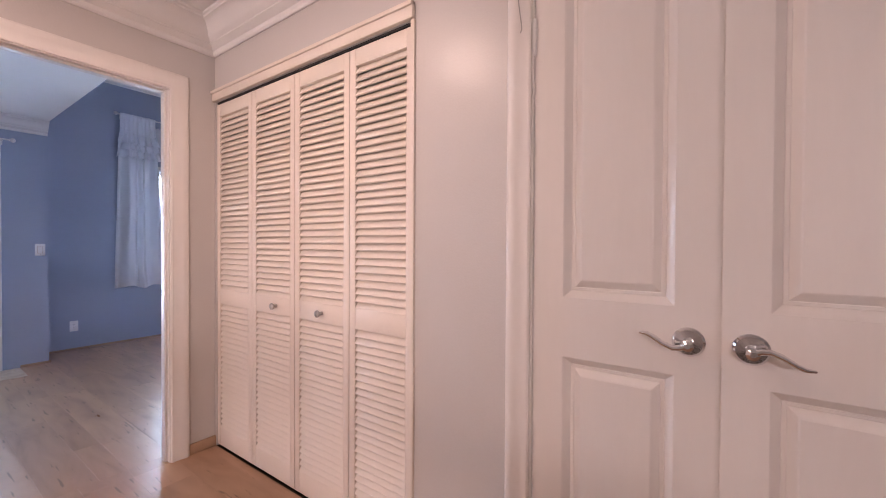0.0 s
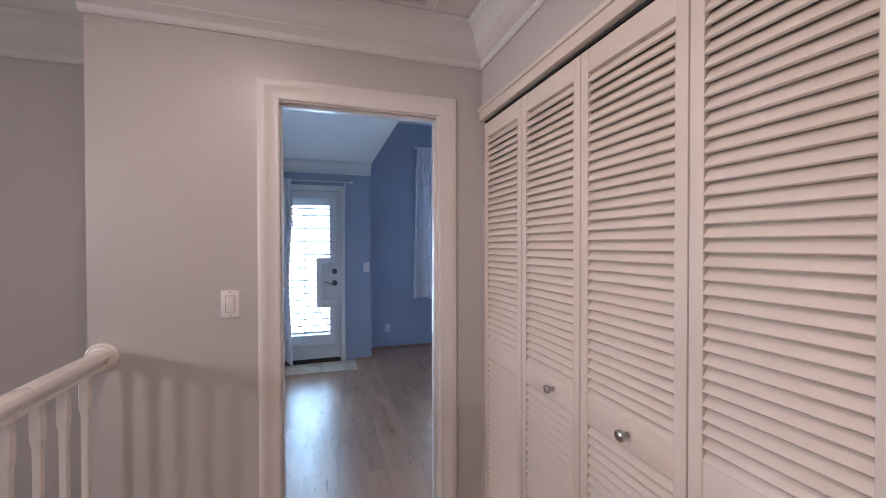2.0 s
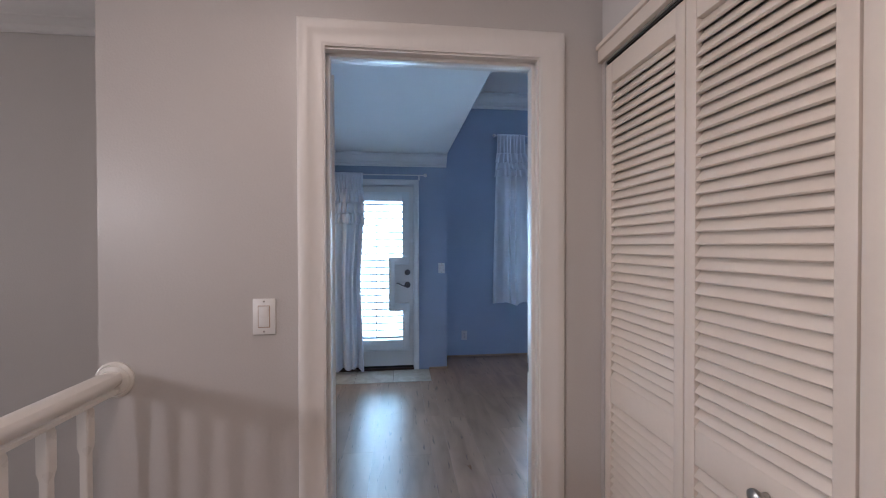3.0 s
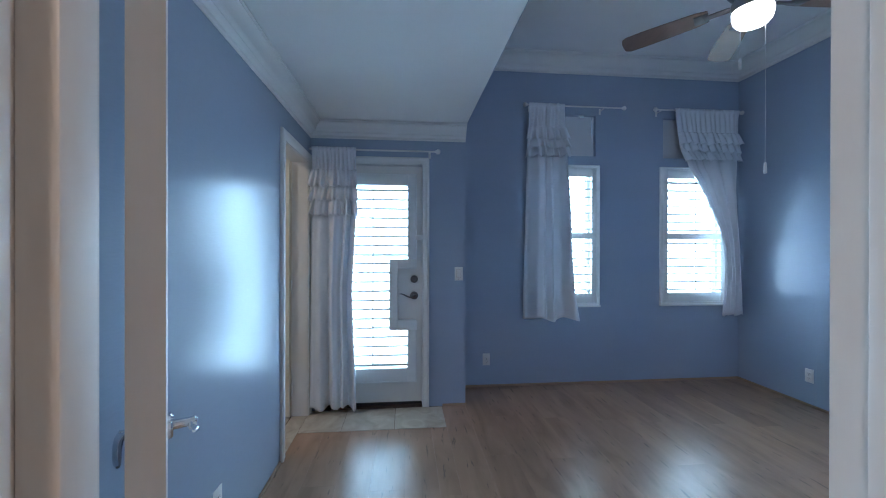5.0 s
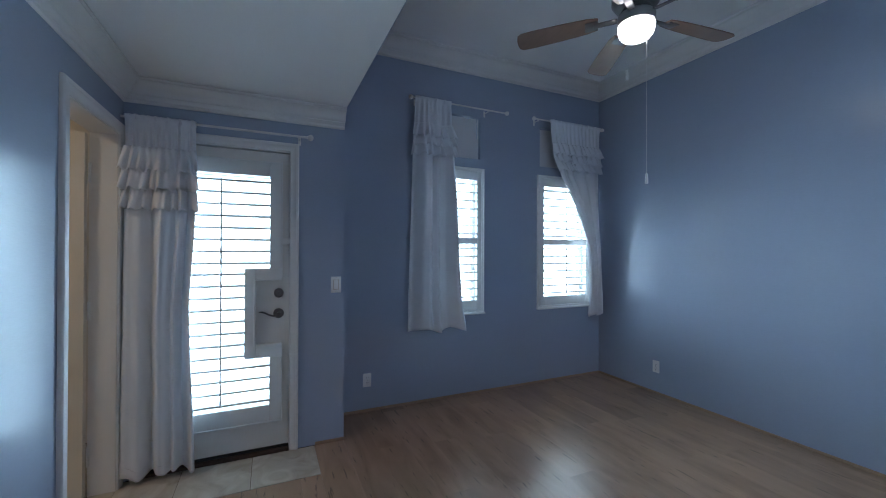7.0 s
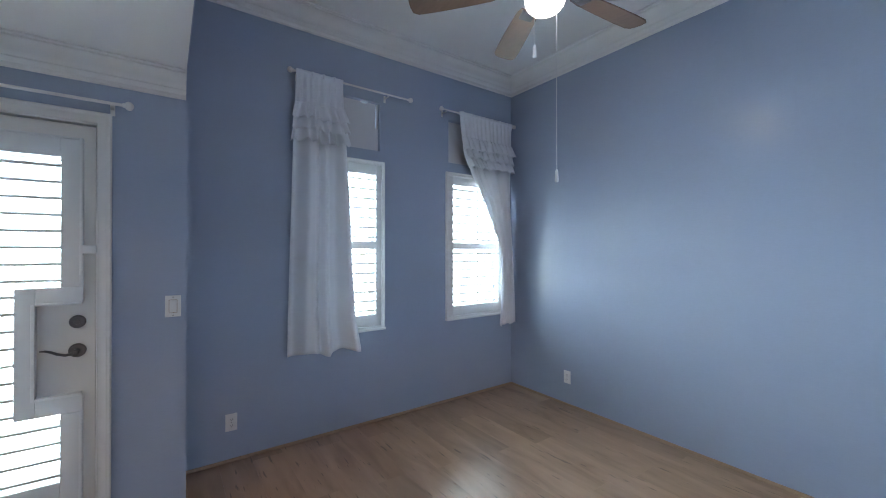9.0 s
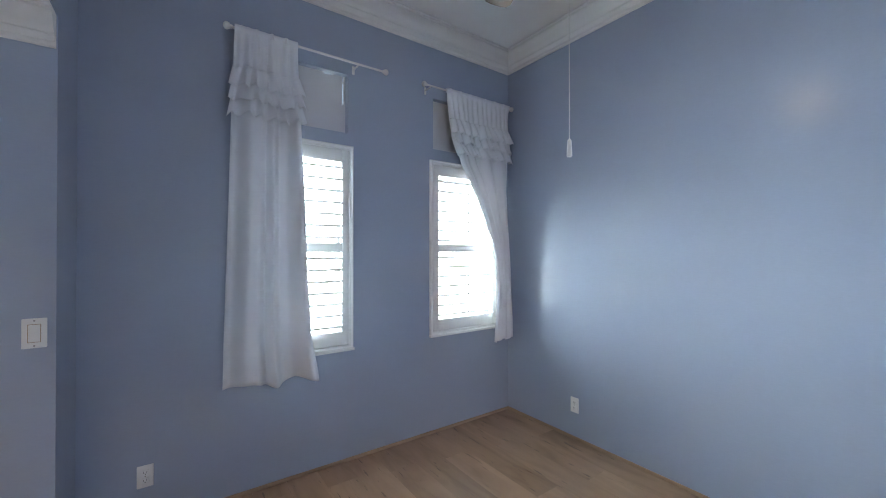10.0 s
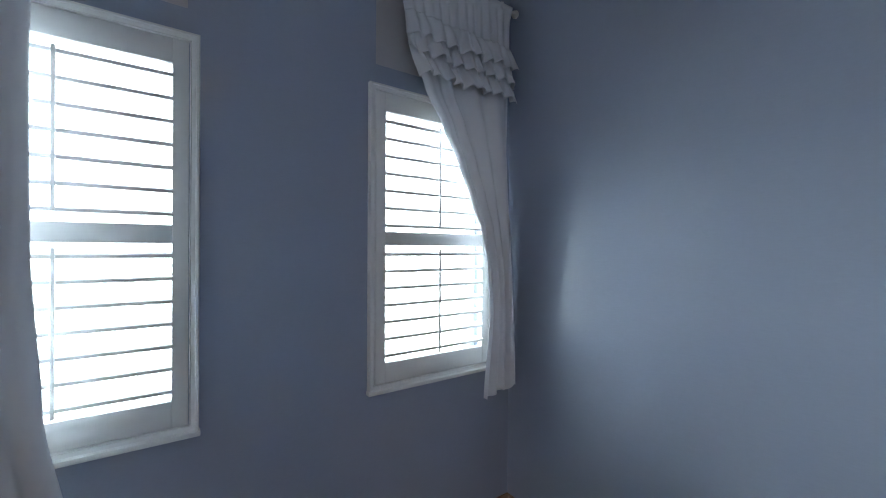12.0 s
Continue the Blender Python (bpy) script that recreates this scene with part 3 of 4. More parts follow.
def hall_leaf(x0, hand, hinge_x):
    m = pose(x0, YC + 0.006, 0.01)
    ob = thing("panel_door", (x0 + 0.226, YC + 0.02, 0.01), "white two-panel hall door with a chrome lever, closed", "door", "hall double doors")
    lf = part("leaf", moved(panel_leaf(bmesh.new(), 0.448, 2.0, 0.035, [(0.088, 0.364, 0.20, 0.855), (0.088, 0.364, 1.025, 1.90)], 0.027, 0.019), m), DOORW, ob, smooth=False)
    hx = 0.394 if hand < 0 else 0.054
    bm = lever(bmesh.new(), m @ pose(hx, 0, 0.942) @ (pose(0, 0, 0, 0, 180, 0) if hand < 0 else Matrix.Identity(4)), 0.035, 0.10)
    part("lever_handle", bm, CHROME, lf, "polished chrome lever on a round rose")
    hinge(ob, hinge_x, YC + 0.002, 1.80)
    return ob


hall_leaf(-0.301, -1, -0.302)
hall_leaf(0.158, 1, 0.606)
part("astragal", boxes((0.140, 0.165, YC + 0.012, YC + 0.05, 0.01, 2.01)), DOORW, frame_2)
hook = thing("hook_latch", (-0.345, YC - 0.021, 1.95), "small dark metal hook-and-eye latch on the door casing", "latch")
part("eye", lathe(bmesh.new(), [(0.004, 0), (0.010, 0.003), (0.006, 0.012), (0.003, 0.016)], pose(-0.345, YC - 0.019, 1.955, 90), 12), STEEL, hook)
part("wire", tube(bmesh.new(), [(-0.372, YC - 0.028, 1.952), (-0.355, YC - 0.032, 1.956), (-0.34, YC - 0.031, 1.952), (-0.322, YC - 0.026, 1.953)], 0.0015, 8), NICKEL, hook)
part("hook", tube(bmesh.new(), [(-0.345, YC - 0.034, 1.955), (-0.342, YC - 0.032, 1.92), (-0.335, YC - 0.028, 1.86), (-0.330, YC - 0.027, 1.82), (-0.333, YC - 0.03, 1.81)], 0.0015, 8), NICKEL, hook)

# ---- hall: switch, railing, ceiling grille ----


def switch_plate(name, m, label, rocker=True):
    """A wall plate in x,z about its middle, standing out along -y."""
    ob = new(name)
    ob.matrix_basis = m
    tagged(ob, label, "light switch" if rocker else "outlet", "light switches" if rocker else "wall outlets")
    part("plate", moved(box(bmesh.new(), -0.035, 0.035, -0.006, 0, -0.057, 0.057, bevel=0.0025), m), PLASTIC, ob)
    if rocker:
        bm = box(bmesh.new(), -0.0165, 0.0165, -0.0085, -0.005, -0.033, 0.033, bevel=0.0012)
        box(bm, -0.0145, 0.0145, -0.011, -0.008, -0.001, 0.031, bevel=0.0012)
        part("rocker", moved(bm, m), PLASTIC, ob)
        part("gap", moved(boxes((-0.0185, 0.0185, -0.0066, -0.0062, -0.035, 0.035)), m), SHOE, ob)
    else:
        for z in (0.020, -0.020):
            part("socket", moved(box(bmesh.new(), -0.017, 0.017, -0.009, -0.005, z - 0.014, z + 0.014, bevel=0.003), m), PLASTIC, ob)
            bm = boxes((-0.0075, -0.0055, -0.0095, -0.0085, z - 0.003, z + 0.006), (0.0055, 0.0075, -0.0095, -0.0085, z - 0.003, z + 0.006), (-0.002, 0.002, -0.0095, -0.0085, z - 0.010, z - 0.006))
            part("slots", moved(bm, m), DARK, ob)
    for z in ((0.048, -0.048) if rocker else (0,)):
        part("screw", moved(lathe(bmesh.new(), [(0.003, 0.0055), (0.003, 0.0068), (0.001, 0.007)], pose(0, 0, z, 90), 10), m), STEEL, ob)
    return ob


switch_plate("light_switch", pose(XH, 0.308, 1.142, 0, 0, 90), "white rocker light switch on the grey hall wall")
switch_plate("light_switch", pose(XA, 1.203, 1.113, 0, 0, 90), "white rocker light switch on the blue alcove wall")
switch_plate("wall_outlet", pose(XW, 1.528, 0.263, 0, 0, 90), "white duplex outlet low on the blue window wall", False)
switch_plate("wall_outlet", pose(-4.932, YR, 0.258, 0, 0, 0), "white duplex outlet low on the plain blue wall", False)
switch_plate("wall_outlet", pose(-3.65, YL, 0.285, 0, 0, 180), "white duplex outlet low beside the bathroom doorway", False)

RAILY, RAILX1 = -0.132, 2.49
rail = thing("stair_railing", (-1.2, RAILY, 0), "white painted stair railing with square balusters", "railing")
prof = [(-0.024, -0.034), (0.024, -0.034), (0.026, -0.022), (0.020, -0.016), (0.030, -0.004), (0.032, 0.010), (0.026, 0.024), (0.013, 0.031), (-0.013, 0.031), (-0.026, 0.024), (-0.032, 0.010), (-0.030, -0.004), (-0.020, -0.016), (-0.026, -0.022)]
part("handrail", sweep(bmesh.new(), [[(x, RAILY + a, 0.957 + b) for a, b in prof] for x in (XH + 0.012, RAILX1)]), RAILW, rail)
part("rosette", lathe(bmesh.new(), [(0.056, 0), (0.056, 0.006), (0.050, 0.011), (0.047, 0.010), (0.044, 0.015), (0.036, 0.018), (0.0, 0.018)], pose(XH, RAILY, 0.957, 0, 90), 32), RAILW, rail, "round white moulded wall rosette")


def baluster_mesh():
    rows = []
    for z, h in ((0.025, 0.0145), (0.13, 0.0145), (0.145, 0.0105), (0.79, 0.0105), (0.812, 0.0145), (0.905, 0.0145), (0.924, 0.010)):
        c = h * 0.8
        rows.append([(h, -c, z), (h, c, z), (c, h, z), (-c, h, z), (-h, c, z), (-h, -c, z), (-c, -h, z), (c, -h, z)])
    return mesh_of("baluster", sweep(bmesh.new(), rows), RAILW)


bal = baluster_mesh()
for k in range(38):
    x = -2.137 + 0.1215 * k
    if x < RAILX1 - 0.05:
        piece("baluster", bal, rail, pose(x, RAILY, 0))
part("bottom_rail", boxes((XH + 0.001, RAILX1, RAILY - 0.03, RAILY + 0.03, 0.0, 0.026), bevel=0.004), RAILW, rail)

vent = thing("return_air_grille", (-1.84, 0.84, ZH), "tan slatted return-air grille in a white ceiling frame", "air grille")
V0, V1, U0, U1 = -2.10, -1.58, 0.57, 1.11
bm = bmesh.new()
rows = []
for x, y, a, b in ((V0, U0, 1, 1), (V1, U0, -1, 1), (V1, U1, -1, -1), (V0, U1, 1, -1)):
    rows.append([(x + a * s, y + b * s, ZH - d) for s, d in ((0, 0.001), (0, 0.006), (0.006, 0.010), (0.022, 0.010), (0.028, 0.004), (0.028, 0.001))])
part("frame", sweep(bm, rows, closed=True), BOARD, vent, "dull grey inner frame")
part("filter", boxes((V0 + 0.028, V1 - 0.028, U0 + 0.028, U1 - 0.028, ZH - 0.002, ZH - 0.001)), FILTER, vent)
vs = mesh_of("slat", box(bmesh.new(), -(V1 - V0) / 2 + 0.028, (V1 - V0) / 2 - 0.028, -0.0048, 0.0048, -0.002, 0.002), VENTM)
for k in range(29):
    piece("slat", vs, vent, pose((V0 + V1) / 2, U0 + 0.037 + k * (U1 - U0 - 0.074) / 28, ZH - 0.009))
for k in range(3):
    part("wire", tube(bmesh.new(), [(V0 + 0.03, U0 + 0.08 + 0.13 * k, ZH - 0.013), (V1 - 0.03, U0 + 0.20 + 0.13 * k, ZH - 0.013)], 0.0016, 6), TRIM, vent)
    part("wire", tube(bmesh.new(), [(V0 + 0.03, U0 + 0.22 + 0.13 * k, ZH - 0.0165), (V1 - 0.03, U0 + 0.06 + 0.13 * k, ZH - 0.0165)], 0.0016, 6), TRIM, vent)
O = 0.075
rows = []
for x, y, a, b in ((V0 - O, U0 - O, 1, 1), (V1 + O, U0 - O, -1, 1), (V1 + O, U1 + O, -1, -1), (V0 - O, U1 + O, 1, -1)):
    rows.append([(x + a * q, y + b * q, ZH - d) for q, d in ((0, 0.001), (0, 0.003), (0.008, 0.006), (0.030, 0.005), (0.034, 0.001))])
part("outer_trim", sweep(bmesh.new(), rows, closed=True), CEIL, vent)

# ---- bathroom doorway in the left wall ----
frame_3 = thing("door_frame_3", (-4.83, YL, 0), "white door frame of the bathroom doorway", "door frame", kind="structure")
for s in ((-5.145, -5.130, YL - 0.122, YL + 0.002, 0, 2.005), (-4.530, -4.515, YL - 0.122, YL + 0.002, 0, 2.005), (-5.145, -4.515, YL - 0.122, YL + 0.002, 2.005, 2.02)):
    part("jamb", boxes(s), DOORW, frame_3)
casing("casing", lambda u, z, d: (u, YL + d, z), -5.136, -4.524, 0, 2.011, 0.066, parent=frame_3, material=TRIM)
bath_door = thing("door_2", (-5.12, YL - 0.12, 0), "cream two-panel bathroom door standing open inward", "door", kind="structure")
bm_m = pose(-5.126, YL - 0.128, 0.012, 0, 0, -93)
part("leaf", moved(panel_leaf(bmesh.new(), 0.60, 1.98, 0.035, [(0.10, 0.50, 0.22, 0.85), (0.10, 0.50, 1.05, 1.88)]), bm_m @ pose(0, 0.0, 0)), CREAM, bath_door)
for z in (0.22, 1.02, 1.78):
    hinge(bath_door, -5.124, YL - 0.118, z)

# ---- glazed balcony door with plantation shutter ----
frame_4 = thing("door_frame_4", (XA, 0.49, 0), "white door frame of the balcony door", "door frame", kind="structure")
for s in ((XA - 0.122, XA + 0.002, 0.075, 0.090, 0, 2.02), (XA - 0.122, XA + 0.002, 0.895, 0.907, 0, 2.02), (XA - 0.122, XA + 0.002, 0.075, 0.907, 2.02, 2.035)):
    part("jamb", boxes(s), TRIM, frame_4)
casing("casing", lambda u, z, d: (XA + d, u, z), 0.084, 0.896, 0, 2.026, 0.057, parent=frame_4)
for s in ((XA - 0.075, XA - 0.057, 0.090, 0.108, 0, 2.02), (XA - 0.075, XA - 0.057, 0.878, 0.895, 0, 2.02), (XA - 0.075, XA - 0.057, 0.108, 0.878, 1.996, 2.02)):
    part("stop", boxes(s), TRIM, frame_4)
part("threshold", boxes((XA - 0.11, XA + 0.012, 0.084, 0.899, 0.0, 0.022), bevel=0.004), SILL, frame_4, "dark stained wooden threshold")

DX = XA - 0.012                       # inner face of the door leaf
G = (0.205, 0.772, 0.332, 1.846)      # glazed opening
balcony_door = thing("door_3", (DX, 0.49, 0.03), "white glazed balcony door with a louvred shutter, closed", "door", kind="structure")
leafp = part("leaf", boxes((DX - 0.042, DX, 0.093, G[0], 0.046, 2.012), (DX - 0.042, DX, G[1], 0.892, 0.046, 2.012), (DX - 0.042, DX, G[0], G[1], 0.046, G[2]), (DX - 0.042, DX, G[0], G[1], G[3], 2.012), (DX - 0.042, DX - 0.001, 0.624, G[1], 0.648, 1.235)), DOORW, balcony_door)
part("sweep", boxes((DX - 0.036, DX - 0.004, 0.093, 0.892, 0.024, 0.045)), DARK, balcony_door, "black rubber door sweep")
gp = part("pane", boxes((DX - 0.026, DX - 0.022, G[0], G[1], G[2], G[3])), GLASS, balcony_door)
gp.visible_shadow = False
F = (0.125, 0.850, 0.215, 1.945)      # shutter frame on the leaf
SX = DX + 0.030
shut = part("shutter_frame", boxes((DX, SX, F[0], G[0], F[2], F[3]), (DX, SX, G[0], G[1], F[2], G[2]), (DX, SX, G[0], G[1], G[3], F[3]), (DX, SX, G[1], F[1], 1.237, F[3]), (DX, SX, G[1], F[1], F[2], 0.646), (DX, SX, 0.622, 0.690, 0.646, 1.237), (DX, SX, 0.690, F[1], 1.165, 1.237), (DX, SX, 0.690, F[1], 0.646, 0.725), bevel=0.003), SHUTTER, balcony_door)
part("lock_surround", boxes((DX, SX + 0.008, 0.676, 0.690, 0.725, 1.165), (DX, SX + 0.008, 0.690, 0.846, 1.155, 1.167), (DX, SX + 0.008, 0.690, 0.846, 0.723, 0.735), bevel=0.003), SHUTTER, balcony_door)
part("frame_bead", boxes((SX, SX + 0.006, F[1] - 0.012, F[1] - 0.002, 1.245, F[3]), (SX, SX + 0.006, F[1] - 0.012, F[1] - 0.002, F[2], 0.64), (SX, SX + 0.006, F[0], F[1] - 0.012, F[3] - 0.012, F[3] - 0.002), (SX, SX + 0.006, F[0], F[1] - 0.012, F[2] + 0.002, F[2] + 0.012), bevel=0.002), SHUTTER, shut)


def blade_mesh(y0, y1, wide=0.064, thick=0.016):
    """A shutter blade along y with an elliptical section, about its middle."""
    rows = []
    for y in (y0, y1):
        rows.append([(wide * a, y, thick * b) for a, b in ((0.5, -0.32), (0.5, 0.32), (0.48, 0.40), (0.25, 0.48), (0, 0.5), (-0.25, 0.48), (-0.48, 0.40), (-0.5, 0.32), (-0.5, -0.32), (-0.48, -0.40), (-0.25, -0.48), (0, -0.5), (0.25, -0.48), (0.48, -0.40))])
    return mesh_of("slat", sweep(bmesh.new(), rows), SHUTTER)


full_blade, short_blade = blade_mesh(G[0] - 0.003, G[1] + 0.003), blade_mesh(G[0] - 0.003, 0.625)
N = 20
for k in range(N):
    z = G[2] + (k + 0.5) * (G[3] - G[2]) / N
    tilt = 4 + (11 if z > 1.25 else 0)
    piece("slat", short_blade if 0.63 < z < 1.25 else full_blade, shut, pose(DX + 0.008, 0, z, 0, tilt + random.uniform(-1, 1)))
part("tilt_rod", boxes((DX + 0.040, DX + 0.050, 0.486, 0.496, G[2] + 0.03, G[3] - 0.03), bevel=0.002), SHUTTER, shut)
part("deadbolt", lathe(bmesh.new(), [(0.031, 0), (0.031, 0.008), (0.026, 0.016), (0.012, 0.018), (0.011, 0.022), (0.0, 0.023)], pose(DX, 0.828, 1.069, 0, 90), 24), BRONZE, balcony_door, "dark pewter deadbolt")
part("lever_handle", lever(bmesh.new(), pose(DX, 0.828, 0.932, 0, 0, 90) @ pose(0, 0, 0, 0, 180), 0.033, 0.12), BRONZE, balcony_door, "dark pewter lever handle")
part("latch_block", boxes((XA - 0.004, XA + 0.028, 0.838, 0.898, 1.395, 1.435), bevel=0.004), PLASTIC, balcony_door, "small white plastic door sensor")

# ---- shuttered windows and blocked transoms ----


def window(name, y0, y1, tilt_up, tilt_low):
    """A window with a moulded frame, two rows of shutter blades and glass, its wall opening at y0..y1."""
    ob = thing(name, (XW, (y0 + y1) / 2, 0.763), "white shuttered window with open horizontal blades in a blue wall", "window", kind="structure")
    oy0, oy1, oz0, oz1 = y0 - 0.036, y1 + 0.036, 0.763, 2.145
    casing("window_frame", lambda u, z, d: (XW + d * 1.3, u, z), oy0 + 0.030, oy1 - 0.030, oz0 + 0.030, oz1 - 0.030, 0.030, True, ob, SHUTTER)
    part("window_sill", boxes((XW, XW + 0.034, oy0 - 0.004, oy1 + 0.004, oz0 - 0.008, oz0 + 0.010), bevel=0.003), SHUTTER, ob)
    a, b, c, d = y0 - 0.004, y1 + 0.004, 0.796, 2.113
    iy0, iy1 = y0 + 0.045, y1 - 0.043
    sash = part("shutter", boxes((XW - 0.022, XW + 0.016, a, iy0, c, d), (XW - 0.022, XW + 0.016, iy1, b, c, d), (XW - 0.022, XW + 0.016, iy0, iy1, c, 0.886), (XW - 0.022, XW + 0.016, iy0, iy1, 1.420, 1.483), (XW - 0.022, XW + 0.016, iy0, iy1, 2.030, d), bevel=0.002), SHUTTER, ob)
    me = blade_mesh(iy0 - 0.002, iy1 + 0.002)
    for z0, z1, tilt in ((0.886, 1.420, tilt_low), (1.483, 2.030, tilt_up)):
        for k in range(7):
            piece("slat", me, sash, pose(XW - 0.006, 0, z0 + (k + 0.5) * (z1 - z0) / 7, 0, tilt + random.uniform(-1.5, 1.5)))
    ym = (iy0 + iy1) / 2
    part("tilt_rod", boxes((XW + 0.028, XW + 0.037, ym - 0.005, ym + 0.005, 1.515, 2.0), bevel=0.002), SHUTTER, sash)
    part("tilt_rod", boxes((XW + 0.028, XW + 0.037, ym - 0.005, ym + 0.005, 0.90, 1.405), bevel=0.002), SHUTTER, sash)
    part("outer_frame", boxes((XW - 0.15, XW - 0.10, y0, y0 + 0.04, 0.80, 2.11), (XW - 0.15, XW - 0.10, y1 - 0.04, y1, 0.80, 2.11), (XW - 0.15, XW - 0.10, y0, y1, 0.80, 0.84), (XW - 0.15, XW - 0.10, y0, y1, 2.07, 2.11), (XW - 0.15, XW - 0.10, y0, y1, 1.43, 1.47), bevel=0.003), SHUTTER, ob)
    for z0, z1 in ((0.84, 1.43), (1.47, 2.07)):
        pane = part("pane", boxes((XW - 0.128, XW - 0.124, y0 + 0.04, y1 - 0.04, z0, z1)), GLASS, ob)
        pane.visible_shadow = False
    return ob


window("window_1", *WINDOWS[0], 10, 6)
window("window_2", *WINDOWS[1], 24, 8)
for k, (y0, y1) in enumerate(WINDOWS):
    ob = thing("transom_window_%d" % (k + 1), (XW - 0.06, (y0 + y1) / 2, 2.235), "small transom recess blocked by a grey board with light leaking round it", "transom window", kind="structure")
    part("board", boxes((XW - 0.050, XW - 0.044, y0, y1 - 0.150, 2.235, 2.634), (XW - 0.050, XW - 0.044, y1 - 0.150, y1 - 0.095, 2.235, 2.624), (XW - 0.050, XW - 0.044, y1 - 0.095, y1 - 0.022, 2.235, 2.634), (XW - 0.050, XW - 0.044, y1 - 0.022, y1 - 0.014, 2.235, 2.44), (XW - 0.050, XW - 0.044, y1 - 0.022, y1 - 0.014, 2.585, 2.60), (XW - 0.050, XW - 0.044, y1 - 0.014, y1, 2.235, 2.634)), BOARD, ob, smooth=False)
    pane = part("pane", boxes((XW - 0.128, XW - 0.124, y0, y1, 2.235, 2.635)), GLASS, ob)
    pane.visible_shadow = False

# ---- curtains and rods ----


def rod(name, x, y0, y1, z, wall_x, label, brackets):
    ob = thing(name, (x, (y0 + y1) / 2, z), label, "curtain rod", "curtain rods")
    part("pole", tube(bmesh.new(), [(x, y0, z), (x, (y0 + y1) / 2, z), (x, y1, z)], 0.0075, 14), TRIM, ob)
    for y, s in ((y0, -1), (y1, 1)):
        if abs(y - YL) > 0.05:
            part("finial", lathe(bmesh.new(), [(0.009, -0.004), (0.012, 0.0), (0.010, 0.004), (0.017, 0.010), (0.0215, 0.020), (0.019, 0.031), (0.010, 0.039), (0.002, 0.041)], pose(x, y, z, -90 * s), 20), TRIM, ob)
    for y in brackets:
        bm = boxes((wall_x, wall_x + 0.004, y - 0.009, y + 0.009, z - 0.045, z + 0.012), (wall_x + 0.002, x + 0.004, y - 0.005, y + 0.005, z - 0.017, z - 0.010), bevel=0.001)
        part("bracket", bm, TRIM, ob)
    return ob


def smoothstep(a, b, x):
    s = max(0.0, min(1.0, (x - a) / (b - a)))
    return s * s * (3 - 2 * s)


def cloth(left, right, depth, z0, z1, nu=72, nv=60):
    """A hanging sheet: left(v), right(v) edges, depth(u, v) out of the wall, z0(u) bottom, z1 top; v runs 0..1 downwards."""
    bm = bmesh.new()
    grid = []
    for j in range(nv + 1):
        v = j / nv
        row = []
        for i in range(nu + 1):
            u = i / nu
            y = left(v) + (right(v) - left(v)) * u
            row.append(bm.verts.new((depth(u, v), y, z1 + (z0(u) - z1) * v)))
        grid.append(row)
    for a, b in zip(grid, grid[1:]):
        for i in range(nu):
            bm.faces.new((a[i], a[i + 1], b[i + 1], b[i]))
    return bm


